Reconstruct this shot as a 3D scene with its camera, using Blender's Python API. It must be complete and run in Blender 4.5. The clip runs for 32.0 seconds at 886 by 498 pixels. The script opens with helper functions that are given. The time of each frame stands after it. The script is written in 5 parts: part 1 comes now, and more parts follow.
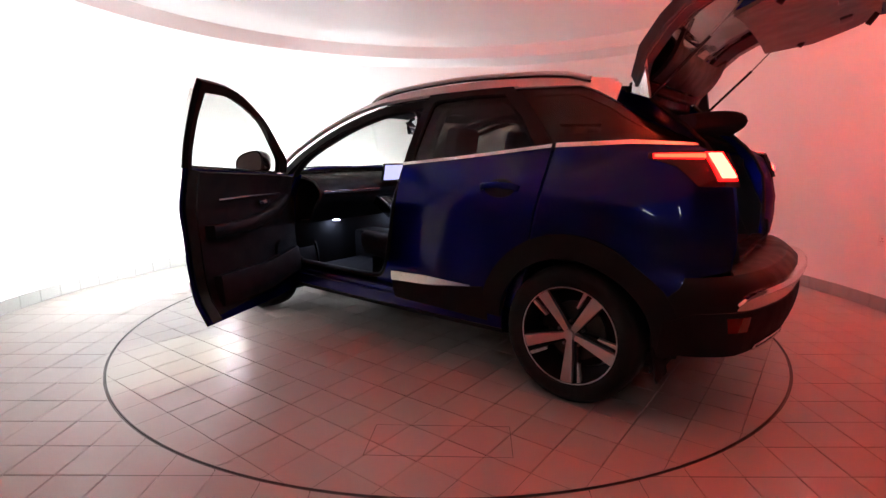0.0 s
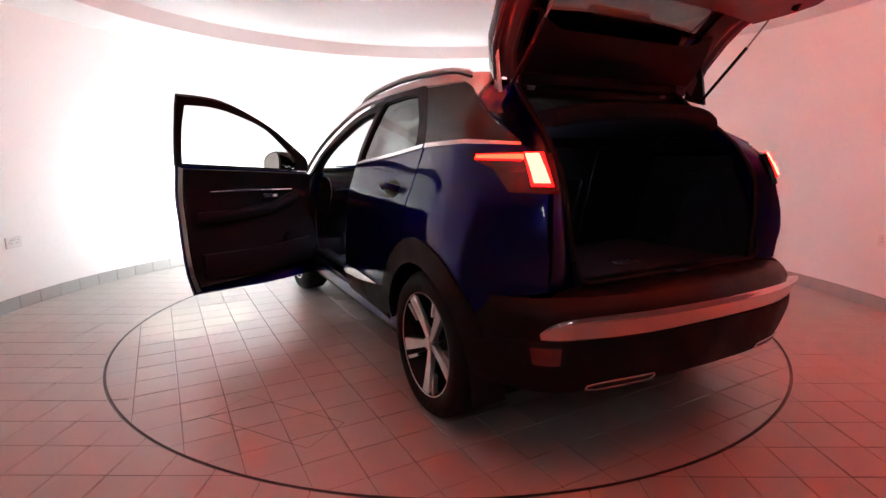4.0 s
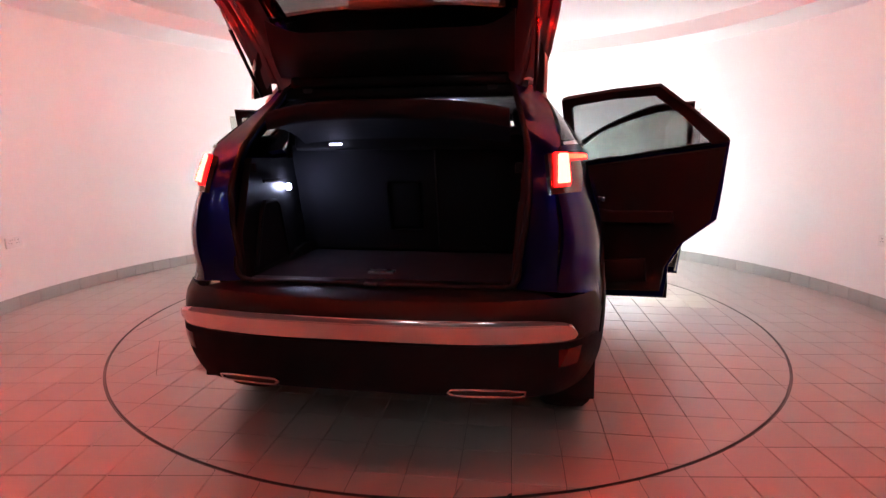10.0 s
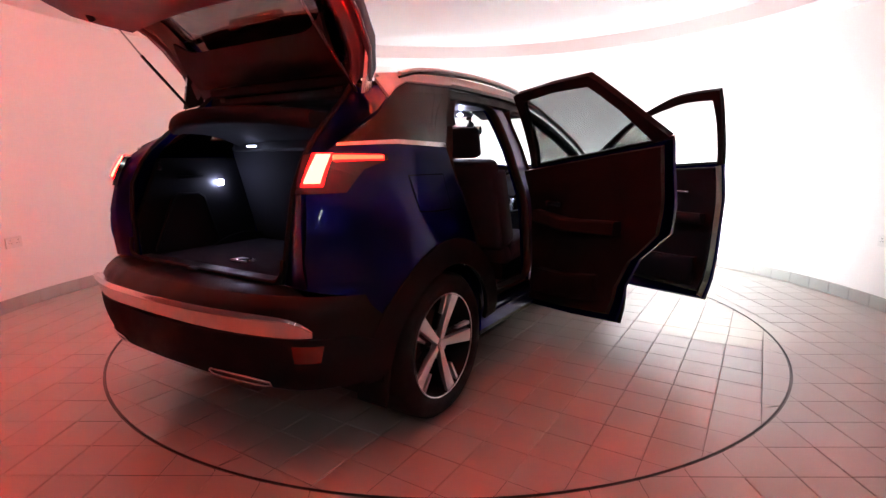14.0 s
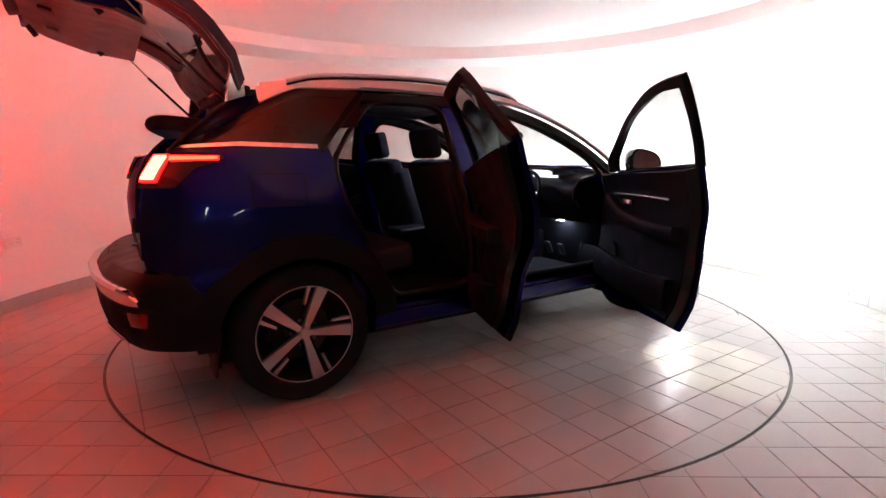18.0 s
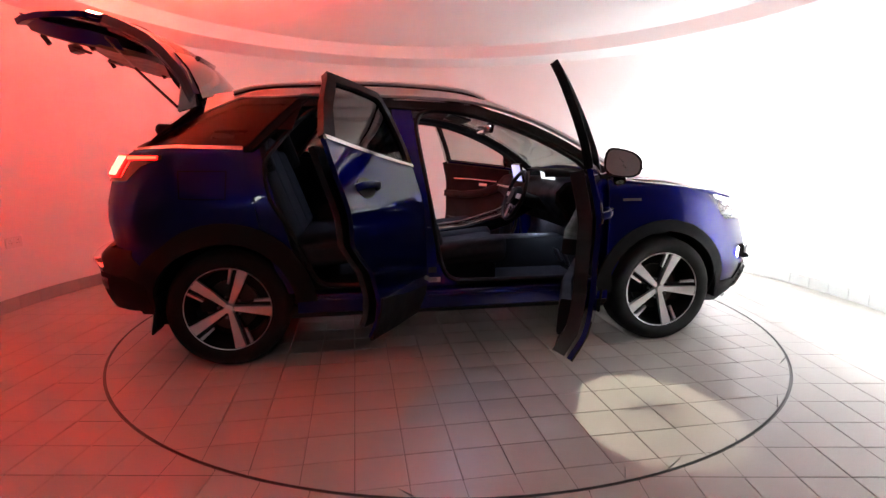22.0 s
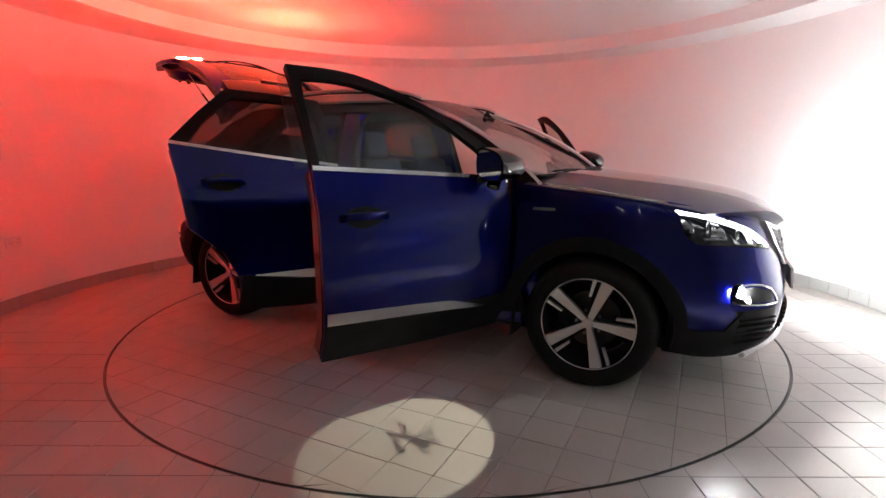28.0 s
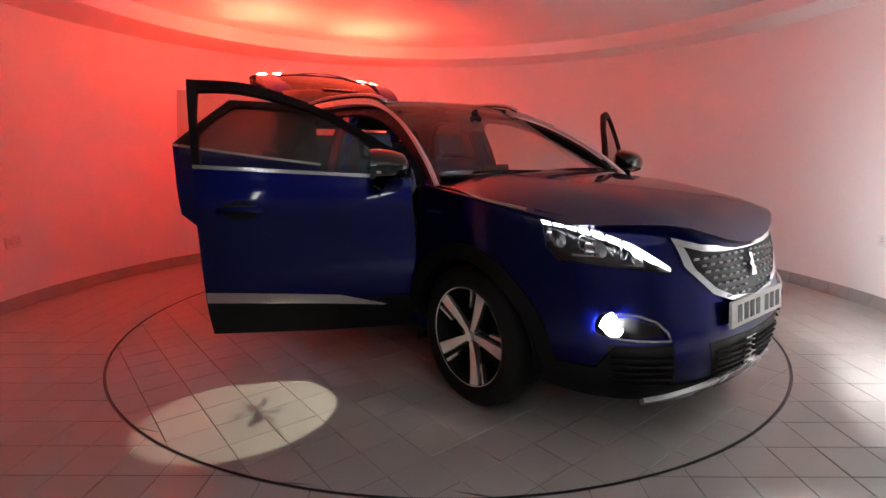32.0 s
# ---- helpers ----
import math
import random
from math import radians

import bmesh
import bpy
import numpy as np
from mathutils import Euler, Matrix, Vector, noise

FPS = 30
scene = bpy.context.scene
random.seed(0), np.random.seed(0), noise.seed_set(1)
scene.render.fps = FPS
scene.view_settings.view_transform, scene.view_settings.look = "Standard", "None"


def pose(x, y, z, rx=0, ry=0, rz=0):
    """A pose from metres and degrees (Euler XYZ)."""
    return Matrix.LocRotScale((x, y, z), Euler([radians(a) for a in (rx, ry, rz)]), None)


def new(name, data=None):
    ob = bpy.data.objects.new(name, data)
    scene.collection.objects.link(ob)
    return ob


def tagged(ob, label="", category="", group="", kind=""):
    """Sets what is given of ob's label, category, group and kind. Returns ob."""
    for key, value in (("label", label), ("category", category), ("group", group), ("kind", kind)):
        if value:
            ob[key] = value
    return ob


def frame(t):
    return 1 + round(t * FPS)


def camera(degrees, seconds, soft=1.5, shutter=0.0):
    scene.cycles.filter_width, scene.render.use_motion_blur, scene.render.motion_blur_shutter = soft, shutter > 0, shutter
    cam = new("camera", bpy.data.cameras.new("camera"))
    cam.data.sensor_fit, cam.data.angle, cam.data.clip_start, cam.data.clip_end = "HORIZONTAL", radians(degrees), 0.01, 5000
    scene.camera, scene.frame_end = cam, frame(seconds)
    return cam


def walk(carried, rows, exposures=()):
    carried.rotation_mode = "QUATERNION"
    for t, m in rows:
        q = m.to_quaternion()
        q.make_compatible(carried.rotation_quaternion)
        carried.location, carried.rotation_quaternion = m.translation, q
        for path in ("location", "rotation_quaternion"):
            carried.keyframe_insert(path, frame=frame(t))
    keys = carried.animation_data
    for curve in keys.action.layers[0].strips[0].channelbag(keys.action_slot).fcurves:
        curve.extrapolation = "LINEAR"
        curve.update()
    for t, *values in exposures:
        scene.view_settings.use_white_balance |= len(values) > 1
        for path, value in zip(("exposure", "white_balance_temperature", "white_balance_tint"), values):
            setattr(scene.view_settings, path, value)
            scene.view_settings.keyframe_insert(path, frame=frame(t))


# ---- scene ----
cam = camera(81.7, 32.0, soft=1.5)
EYE = (0.0, -3.910, 1.2056)
CAM_POSE = Matrix.Translation(EYE) @ pose(0, 0, 0, 0, 0, 0.351) @ pose(0, 0, 0, 90 - 10.313, 0, 0) @ pose(0, 0, 0, 0, 0, -0.2535)
walk(cam, [(0.0, CAM_POSE), (32.0, CAM_POSE)], exposures=[(0.0, 0.82), (6.0, 1.0), (8.0, 1.12), (11.0, 1.30), (14.0, 1.16), (19.0, 1.04), (22.0, 0.92), (24.0, 0.82), (28.0, 0.68), (32.0, 0.64)])

# turntable: centre at the origin, turns clockwise at an even pace
TURN_START, TURN_RATE = 86.60 + 16 * 6.0657, -6.0657
CAR_HEAD, CAR_X, CAR_Y = -41.17, -0.0577, 0.0391
ROOM_X, ROOM_Y, ROOM_R = -0.036, -0.017, 3.425
RING_X, RING_Y, RING_OUT = 0.05, -0.15, 3.9
WALL_H, SOFFIT_R, CEIL_H = 2.39, 2.93, 2.53
TABLE_R = 2.275
TILE, TABLE_TILE = 0.2035, 0.2025

# ---- light ----
world = bpy.data.worlds.new("world")
scene.world = world
world.use_nodes = True
world.node_tree.nodes["Background"].inputs[0].default_value = (0.5, 0.52, 0.56, 1)
world.node_tree.nodes["Background"].inputs[1].default_value = 0.02
GLOW_FOG, GLOW_DRL, GLOW_TAIL, GLOW_BAR, GLOW_GATE, GLOW_CEIL, GLOW_SPOT = 4300, 4, 225, 9, 1300, 12, 1.1e6


# ---- materials ----
def base_mat(name, color, rough=0.5, metal=0.0, coat=0.0, spec=0.5):
    m = bpy.data.materials.new(name)
    m.use_nodes = True
    b = m.node_tree.nodes["Principled BSDF"]
    b.inputs["Base Color"].default_value = (*color, 1)
    b.inputs["Roughness"].default_value = rough
    b.inputs["Metallic"].default_value = metal
    b.inputs["Coat Weight"].default_value = coat
    b.inputs["Coat Roughness"].default_value = 0.04
    b.inputs["Specular IOR Level"].default_value = spec
    return m


def vary(m, scale=6.0, fine=60.0, amount=0.15, bump=0.0, rough_amount=0.1, per_object=0.0):
    """Two scales of noise on colour and roughness, fine bump, and a change from piece to piece."""
    nt = m.node_tree
    b = nt.nodes["Principled BSDF"]
    col = tuple(b.inputs["Base Color"].default_value)
    rough = b.inputs["Roughness"].default_value
    tc = nt.nodes.new("ShaderNodeTexCoord")
    n1 = nt.nodes.new("ShaderNodeTexNoise")
    n1.inputs["Scale"].default_value, n1.inputs["Detail"].default_value = scale, 5
    n2 = nt.nodes.new("ShaderNodeTexNoise")
    n2.inputs["Scale"].default_value, n2.inputs["Detail"].default_value = fine, 3
    nt.links.new(tc.outputs["Object"], n1.inputs["Vector"])
    nt.links.new(tc.outputs["Object"], n2.inputs["Vector"])
    mix = nt.nodes.new("ShaderNodeMath")
    mix.operation = "ADD"
    nt.links.new(n1.outputs["Fac"], mix.inputs[0])
    nt.links.new(n2.outputs["Fac"], mix.inputs[1])
    last = mix.outputs[0]
    if per_object:
        info = nt.nodes.new("ShaderNodeObjectInfo")
        k = nt.nodes.new("ShaderNodeMath")
        k.operation = "MULTIPLY_ADD"
        k.inputs[1].default_value = per_object
        nt.links.new(info.outputs["Random"], k.inputs[0])
        nt.links.new(last, k.inputs[2])
        last = k.outputs[0]
    ramp = nt.nodes.new("ShaderNodeMapRange")
    ramp.inputs["From Min"].default_value, ramp.inputs["From Max"].default_value = 0.6, 1.4 + per_object
    ramp.inputs["To Min"].default_value, ramp.inputs["To Max"].default_value = 1 - amount, 1 + amount
    nt.links.new(last, ramp.inputs["Value"])
    mul = nt.nodes.new("ShaderNodeVectorMath")
    mul.operation = "SCALE"
    mul.inputs[0].default_value = col[:3]
    nt.links.new(ramp.outputs[0], mul.inputs["Scale"])
    nt.links.new(mul.outputs[0], b.inputs["Base Color"])
    rr = nt.nodes.new("ShaderNodeMapRange")
    rr.inputs["From Min"].default_value, rr.inputs["From Max"].default_value = 0.3, 0.7
    rr.inputs["To Min"].default_value = max(0.02, rough - rough_amount)
    rr.inputs["To Max"].default_value = min(1, rough + rough_amount)
    nt.links.new(n1.outputs["Fac"], rr.inputs["Value"])
    nt.links.new(rr.outputs[0], b.inputs["Roughness"])
    if bump:
        bp = nt.nodes.new("ShaderNodeBump")
        bp.inputs["Strength"].default_value, bp.inputs["Distance"].default_value = bump, 0.002
        nt.links.new(n2.outputs["Fac"], bp.inputs["Height"])
        nt.links.new(bp.outputs[0], b.inputs["Normal"])
    return m


def glow_mat(name, color, strength):
    m = bpy.data.materials.new(name)
    m.use_nodes = True
    b = m.node_tree.nodes["Principled BSDF"]
    b.inputs["Base Color"].default_value = (0.02, 0.02, 0.02, 1)
    b.inputs["Emission Color"].default_value = (*color, 1)
    b.inputs["Emission Strength"].default_value = strength
    return m


def glass_mat(name, tint, rough=0.0):
    """Thin automotive glass: a tinted see-through sheet with a gloss on it."""
    m = bpy.data.materials.new(name)
    m.use_nodes = True
    nt = m.node_tree
    nt.nodes.clear()
    out = nt.nodes.new("ShaderNodeOutputMaterial")
    tr = nt.nodes.new("ShaderNodeBsdfTransparent")
    tr.inputs["Color"].default_value = (*tint, 1)
    gl = nt.nodes.new("ShaderNodeBsdfGlossy")
    gl.inputs["Roughness"].default_value = 0.01
    lw = nt.nodes.new("ShaderNodeLayerWeight")
    lw.inputs["Blend"].default_value = 0.5
    pw = nt.nodes.new("ShaderNodeMath")
    pw.operation = "POWER"
    pw.inputs[1].default_value = 4.0
    nt.links.new(lw.outputs["Facing"], pw.inputs[0])
    fr = nt.nodes.new("ShaderNodeMath")
    fr.operation = "MULTIPLY_ADD"
    fr.inputs[1].default_value, fr.inputs[2].default_value = 0.7, 0.025
    nt.links.new(pw.outputs[0], fr.inputs[0])
    mx = nt.nodes.new("ShaderNodeMixShader")
    nt.links.new(fr.outputs[0], mx.inputs[0])
    nt.links.new(tr.outputs[0], mx.inputs[1])
    nt.links.new(gl.outputs[0], mx.inputs[2])
    nt.links.new(mx.outputs[0], out.inputs["Surface"])
    return m


M_WALL = vary(base_mat("white_wall_paint", (0.84, 0.83, 0.815), 0.6), 1.2, 90, 0.04, 0.15, 0.05)
M_CEIL = vary(base_mat("white_ceiling_paint", (0.85, 0.85, 0.84), 0.7), 1.0, 70, 0.03, 0.1, 0.05)
M_TILE = vary(base_mat("ceramic_floor_tile", (0.42, 0.39, 0.36), 0.33), 3.0, 160, 0.10, 0.12, 0.03, per_object=0.5)
M_GROUT = vary(base_mat("dark_grout", (0.19, 0.175, 0.16), 0.8), 8, 120, 0.2, 0.2)
M_SKIRT = vary(base_mat("grey_skirting_tile", (0.36, 0.36, 0.34), 0.35), 5, 120, 0.12, 0.1, 0.08, per_object=0.4)
M_STEEL = vary(base_mat("dark_steel_rim", (0.10, 0.10, 0.10), 0.45, 0.7), 6, 90, 0.25, 0.1)
M_BAY = vary(base_mat("grey_bay_paint", (0.20, 0.20, 0.20), 0.7), 2, 60, 0.15, 0.1)
M_BAYFLOOR = vary(base_mat("light_concrete", (0.42, 0.41, 0.39), 0.5), 2, 60, 0.15, 0.1)
M_SOCKET = base_mat("white_socket_plastic", (0.75, 0.75, 0.73), 0.35)
M_DARKHOLE = base_mat("black_slot", (0.02, 0.02, 0.02), 0.5)


def paint_mat():
    m = base_mat("metallic_blue_paint", (0.0018, 0.0036, 0.088), 0.30, 0.9, 1.0, 0.0)
    nt = m.node_tree
    b = nt.nodes["Principled BSDF"]
    b.inputs["Coat IOR"].default_value = 1.4
    b.inputs["Specular Tint"].default_value = (0.02, 0.03, 0.26, 1)
    tc = nt.nodes.new("ShaderNodeTexCoord")
    v = nt.nodes.new("ShaderNodeTexVoronoi")
    v.inputs["Scale"].default_value = 2500
    nt.links.new(tc.outputs["Object"], v.inputs["Vector"])
    mr = nt.nodes.new("ShaderNodeMapRange")
    mr.inputs["To Min"].default_value, mr.inputs["To Max"].default_value = 0.8, 1.5
    nt.links.new(v.outputs["Distance"], mr.inputs["Value"])
    mu = nt.nodes.new("ShaderNodeVectorMath")
    mu.operation = "SCALE"
    mu.inputs[0].default_value = (0.0018, 0.0036, 0.088)
    nt.links.new(mr.outputs[0], mu.inputs["Scale"])
    nt.links.new(mu.outputs[0], b.inputs["Base Color"])
    return m


M_PAINT = paint_mat()
M_CLAD = vary(base_mat("black_textured_plastic", (0.007, 0.007, 0.008), 0.62, 0, 0, 0.15), 9, 400, 0.2, 0.35)
M_GLOSSBLACK = base_mat("gloss_black_plastic", (0.008, 0.008, 0.009), 0.12, 0, 0.6)
M_FLANGE = base_mat("painted_gate_flange", (0.12, 0.11, 0.13), 0.26, 0.4, 1.0, 0.5)
M_SATINBLACK = vary(base_mat("satin_black_plastic", (0.006, 0.006, 0.006), 0.42, 0, 0, 0.18), 9, 400, 0.15, 0.1)
M_TRIM = vary(base_mat("dark_cabin_plastic", (0.006, 0.006, 0.007), 0.55, 0, 0, 0.2), 10, 500, 0.2, 0.3)
M_LINING = vary(base_mat("grey_gate_lining", (0.06, 0.057, 0.057), 0.5), 10, 400, 0.15, 0.3)
M_FABRIC = vary(base_mat("charcoal_seat_cloth", (0.025, 0.026, 0.033), 0.85, 0, 0, 0.3), 12, 700, 0.3, 0.6)
M_CARPET = vary(base_mat("black_carpet", (0.013, 0.013, 0.016), 0.95, 0, 0, 0.2), 14, 600, 0.35, 0.8)
M_CHROME = base_mat("chrome_trim", (0.72, 0.72, 0.73), 0.14, 1.0)
M_SILVER = vary(base_mat("satin_silver_trim", (0.62, 0.62, 0.62), 0.28, 0.9), 4, 200, 0.06, 0.05)
M_ARCH = vary(base_mat("satin_silver_paint", (0.66, 0.66, 0.66), 0.42, 0.25), 4, 200, 0.05, 0.05)
M_ALLOY = base_mat("machined_alloy", (0.80, 0.80, 0.81), 0.32, 1.0)
M_ALLOYDARK = base_mat("dark_alloy", (0.008, 0.008, 0.009), 0.5, 0.0, 0.0, 0.2)
M_RUBBER = vary(base_mat("tyre_rubber", (0.009, 0.009, 0.009), 0.7, 0, 0, 0.25), 20, 300, 0.25, 0.4)
M_BRAKE = base_mat("brake_steel", (0.25, 0.25, 0.26), 0.35, 1.0)
M_DISC = vary(base_mat("worn_brake_disc", (0.07, 0.065, 0.06), 0.42, 0.8), 20, 300, 0.3, 0.1)
M_GLASS = glass_mat("clear_window_glass", (0.80, 0.84, 0.82))
M_CLEAR = glass_mat("clear_lamp_lens", (0.95, 0.95, 0.95))
M_PRIVACY = glass_mat("privacy_window_glass", (0.41, 0.43, 0.43))
M_MIRROR = base_mat("mirror_glass", (0.85, 0.85, 0.85), 0.02, 1.0)
M_LENS = base_mat("dark_lamp_lens", (0.02, 0.02, 0.025), 0.08, 0.2, 0.8)
M_LENSBLACK = base_mat("black_barrel", (0.0003, 0.0003, 0.0003), 1.0, 0, 0, 0.0)
M_REDLENS = base_mat("red_reflector", (0.10, 0.002, 0.002), 0.15, 0, 0.7)
M_REDGLOW = glow_mat("tail_lens_glow", (1.0, 0.006, 0.006), 2.4)
M_TAIL = glow_mat("tail_lamp_glow", (1.0, 0.0030, 0.0017), GLOW_TAIL)
M_BAR = glow_mat("tail_bar_glow", (1.0, 0.02, 0.008), GLOW_BAR)
M_SPOT = glow_mat("floor_projector_glow", (1.0, 0.95, 0.74), GLOW_SPOT)
M_GATE = glow_mat("gate_lamp_glow", (1.0, 0.075, 0.036), GLOW_GATE)
M_FOG = glow_mat("fog_lamp_glow", (0.93, 0.97, 1.0), GLOW_FOG)
M_DRL = glow_mat("daytime_lamp_glow", (0.95, 0.97, 1.0), GLOW_DRL)
M_BOOT = glow_mat("boot_lamp_glow", (0.60, 0.64, 1.0), 130)
M_SHELF = glow_mat("shelf_lamp_glow", (0.62, 0.66, 1.0), 8)
M_SCREEN = glow_mat("screen_glow", (0.50, 0.50, 1.0), 0.8)
M_DIALS = glow_mat("instrument_glow", (0.88, 0.92, 1.0), 0.8)
M_CABIN = glow_mat("cabin_lamp_glow", (0.62, 0.70, 1.0), 1300)
M_FOOT = glow_mat("footwell_lamp_glow", (0.60, 0.70, 1.0), 110)
M_CEILGLOW = glow_mat("strip_lamp_glow", (0.95, 0.98, 1.0), GLOW_CEIL)


# ---- mesh helpers ----
def finish(me, mat, smooth=True, sharp=35):
    me.materials.append(mat)
    if smooth:
        me.shade_smooth()
        me.set_sharp_from_angle(angle=radians(sharp))
    return me


def part(name, bm, mat, parent=None, label="", origin=(0, 0, 0), smooth=True, sharp=50):
    """Links a bmesh as one mesh object; its points are given in the thing's space, origin moves its pivot."""
    if any(origin):
        bmesh.ops.translate(bm, verts=bm.verts, vec=-Vector(origin))
    me = bpy.data.meshes.new(name)
    bm.to_mesh(me)
    bm.free()
    ob = new(name, finish(me, mat, smooth, sharp))
    if parent:
        ob.parent = parent
    if label:
        ob["label"] = label
    return ob


def empty(name, m=None):
    ob = new(name)
    ob.empty_display_size = 0.2
    if m is not None:
        ob.matrix_basis = m
    return ob


def grid_bm(rows, thick=0.0, out=None, close=False):
    """A sheet through rows of points; thick gives it a back. out: a direction on its outer side."""
    bm = bmesh.new()
    vs = [[bm.verts.new(p) for p in r] for r in rows]
    for i in range(len(vs) - 1):
        n = len(vs[i])
        for j in range(n if close else n - 1):
            k = (j + 1) % n
            q = [vs[i][j], vs[i][k], vs[i + 1][k], vs[i + 1][j]]
            if len({tuple(round(c, 5) for c in v.co) for v in q}) > 2:
                try:
                    bm.faces.new(q)
                except ValueError:
                    pass
    bmesh.ops.remove_doubles(bm, verts=bm.verts, dist=0.0002)
    if out is not None and bm.faces:
        bm.normal_update()
        s = sum((f.normal.dot(Vector(out)) * f.calc_area() for f in bm.faces))
        if s < 0:
            bmesh.ops.reverse_faces(bm, faces=bm.faces)
    if thick:
        bm.normal_update()
        bmesh.ops.solidify(bm, geom=bm.faces[:], thickness=thick)
    return bm


def join(*bms):
    out = bms[0]
    for b in bms[1:]:
        me = bpy.data.meshes.new("tmp")
        b.to_mesh(me)
        b.free()
        out.from_mesh(me)
        bpy.data.meshes.remove(me)
    return out


def box(size, at=(0, 0, 0), bevel=0.0, seg=2, turn=(0, 0, 0)):
    bm = bmesh.new()
    bmesh.ops.create_cube(bm, size=1, matrix=Matrix.Diagonal((*size, 1)))
    if bevel:
        bmesh.ops.bevel(bm, geom=bm.edges[:], offset=bevel, segments=seg, profile=0.6, affect="EDGES")
    bmesh.ops.transform(bm, matrix=pose(*at, *turn), verts=bm.verts)
    return bm


def disc(r, depth, at=(0, 0, 0), turn=(0, 0, 0), seg=24, r2=None, bevel=0.0):
    bm = bmesh.new()
    bmesh.ops.create_cone(bm, cap_ends=True, segments=seg, radius1=r, radius2=r if r2 is None else r2, depth=depth)
    if bevel:
        bmesh.ops.bevel(bm, geom=[e for e in bm.edges if abs(e.verts[0].co.z - e.verts[1].co.z) < 1e-6], offset=bevel, segments=2, affect="EDGES")
    bmesh.ops.transform(bm, matrix=pose(*at, *turn), verts=bm.verts)
    return bm


def sweep(points, w, h, up=(0, 0, 1), seg=0, taper=None):
    """A bar along points: w wide across, h high along up. seg: a round section of that many sides."""
    pts = [Vector(p) for p in points]
    rows = []
    for i, p in enumerate(pts):
        d = (pts[min(i + 1, len(pts) - 1)] - pts[max(i - 1, 0)]).normalized()
        side = d.cross(Vector(up)).normalized()
        top = side.cross(d).normalized()
        k = 1 if taper is None else taper[i]
        if seg:
            ring = [(math.cos(2 * math.pi * a / seg), math.sin(2 * math.pi * a / seg)) for a in range(seg)]
        else:
            ring = [(1, 0.8), (0.8, 1), (-0.8, 1), (-1, 0.8), (-1, -0.8), (-0.8, -1), (0.8, -1), (1, -0.8)]
        rows.append([p + side * (a * w / 2 * k) + top * (b * h / 2 * k) for a, b in ring])
    bm = grid_bm(rows, close=True)
    bm.verts.ensure_lookup_table()
    for end in (rows[0], rows[-1]):
        near = []
        for q in end:
            near.append(min(bm.verts, key=lambda v: (v.co - q).length_squared))
        try:
            bm.faces.new(near)
        except ValueError:
            pass
    bmesh.ops.recalc_face_normals(bm, faces=bm.faces)
    return bm


def lerp_table(t, x):
    """Smooth interpolation in a table of (x, value)."""
    if x <= t[0][0]:
        return t[0][1]
    if x >= t[-1][0]:
        return t[-1][1]
    for i in range(len(t) - 1):
        if t[i][0] <= x <= t[i + 1][0]:
            x0, y0, x1, y1 = *t[i], *t[i + 1]
            m0 = (y1 - t[i - 1][1]) / (x1 - t[i - 1][0]) if i else (y1 - y0) / (x1 - x0)
            m1 = (t[i + 2][1] - y0) / (t[i + 2][0] - x0) if i + 2 < len(t) else (y1 - y0) / (x1 - x0)
            h = x1 - x0
            s = (x - x0) / h
            return (2 * s**3 - 3 * s**2 + 1) * y0 + (s**3 - 2 * s**2 + s) * h * m0 + (3 * s**2 - 2 * s**3) * y1 + (s**3 - s**2) * h * m1


# ---- the room ----
def room_point(a, r, z):
    return (ROOM_X + r * math.sin(a), ROOM_Y + r * math.cos(a), z)


def arc_sheet(a0, a1, prof, n, thick=0.0, out=None):
    """Sweeps a profile of (radius, height) round the room from angle a0 to a1 (0 is straight ahead of the camera)."""
    rows = [[room_point(a0 + (a1 - a0) * i / n, r, z) for r, z in prof] for i in range(n + 1)]
    return grid_bm(rows, thick, out)


GAP = radians(122)


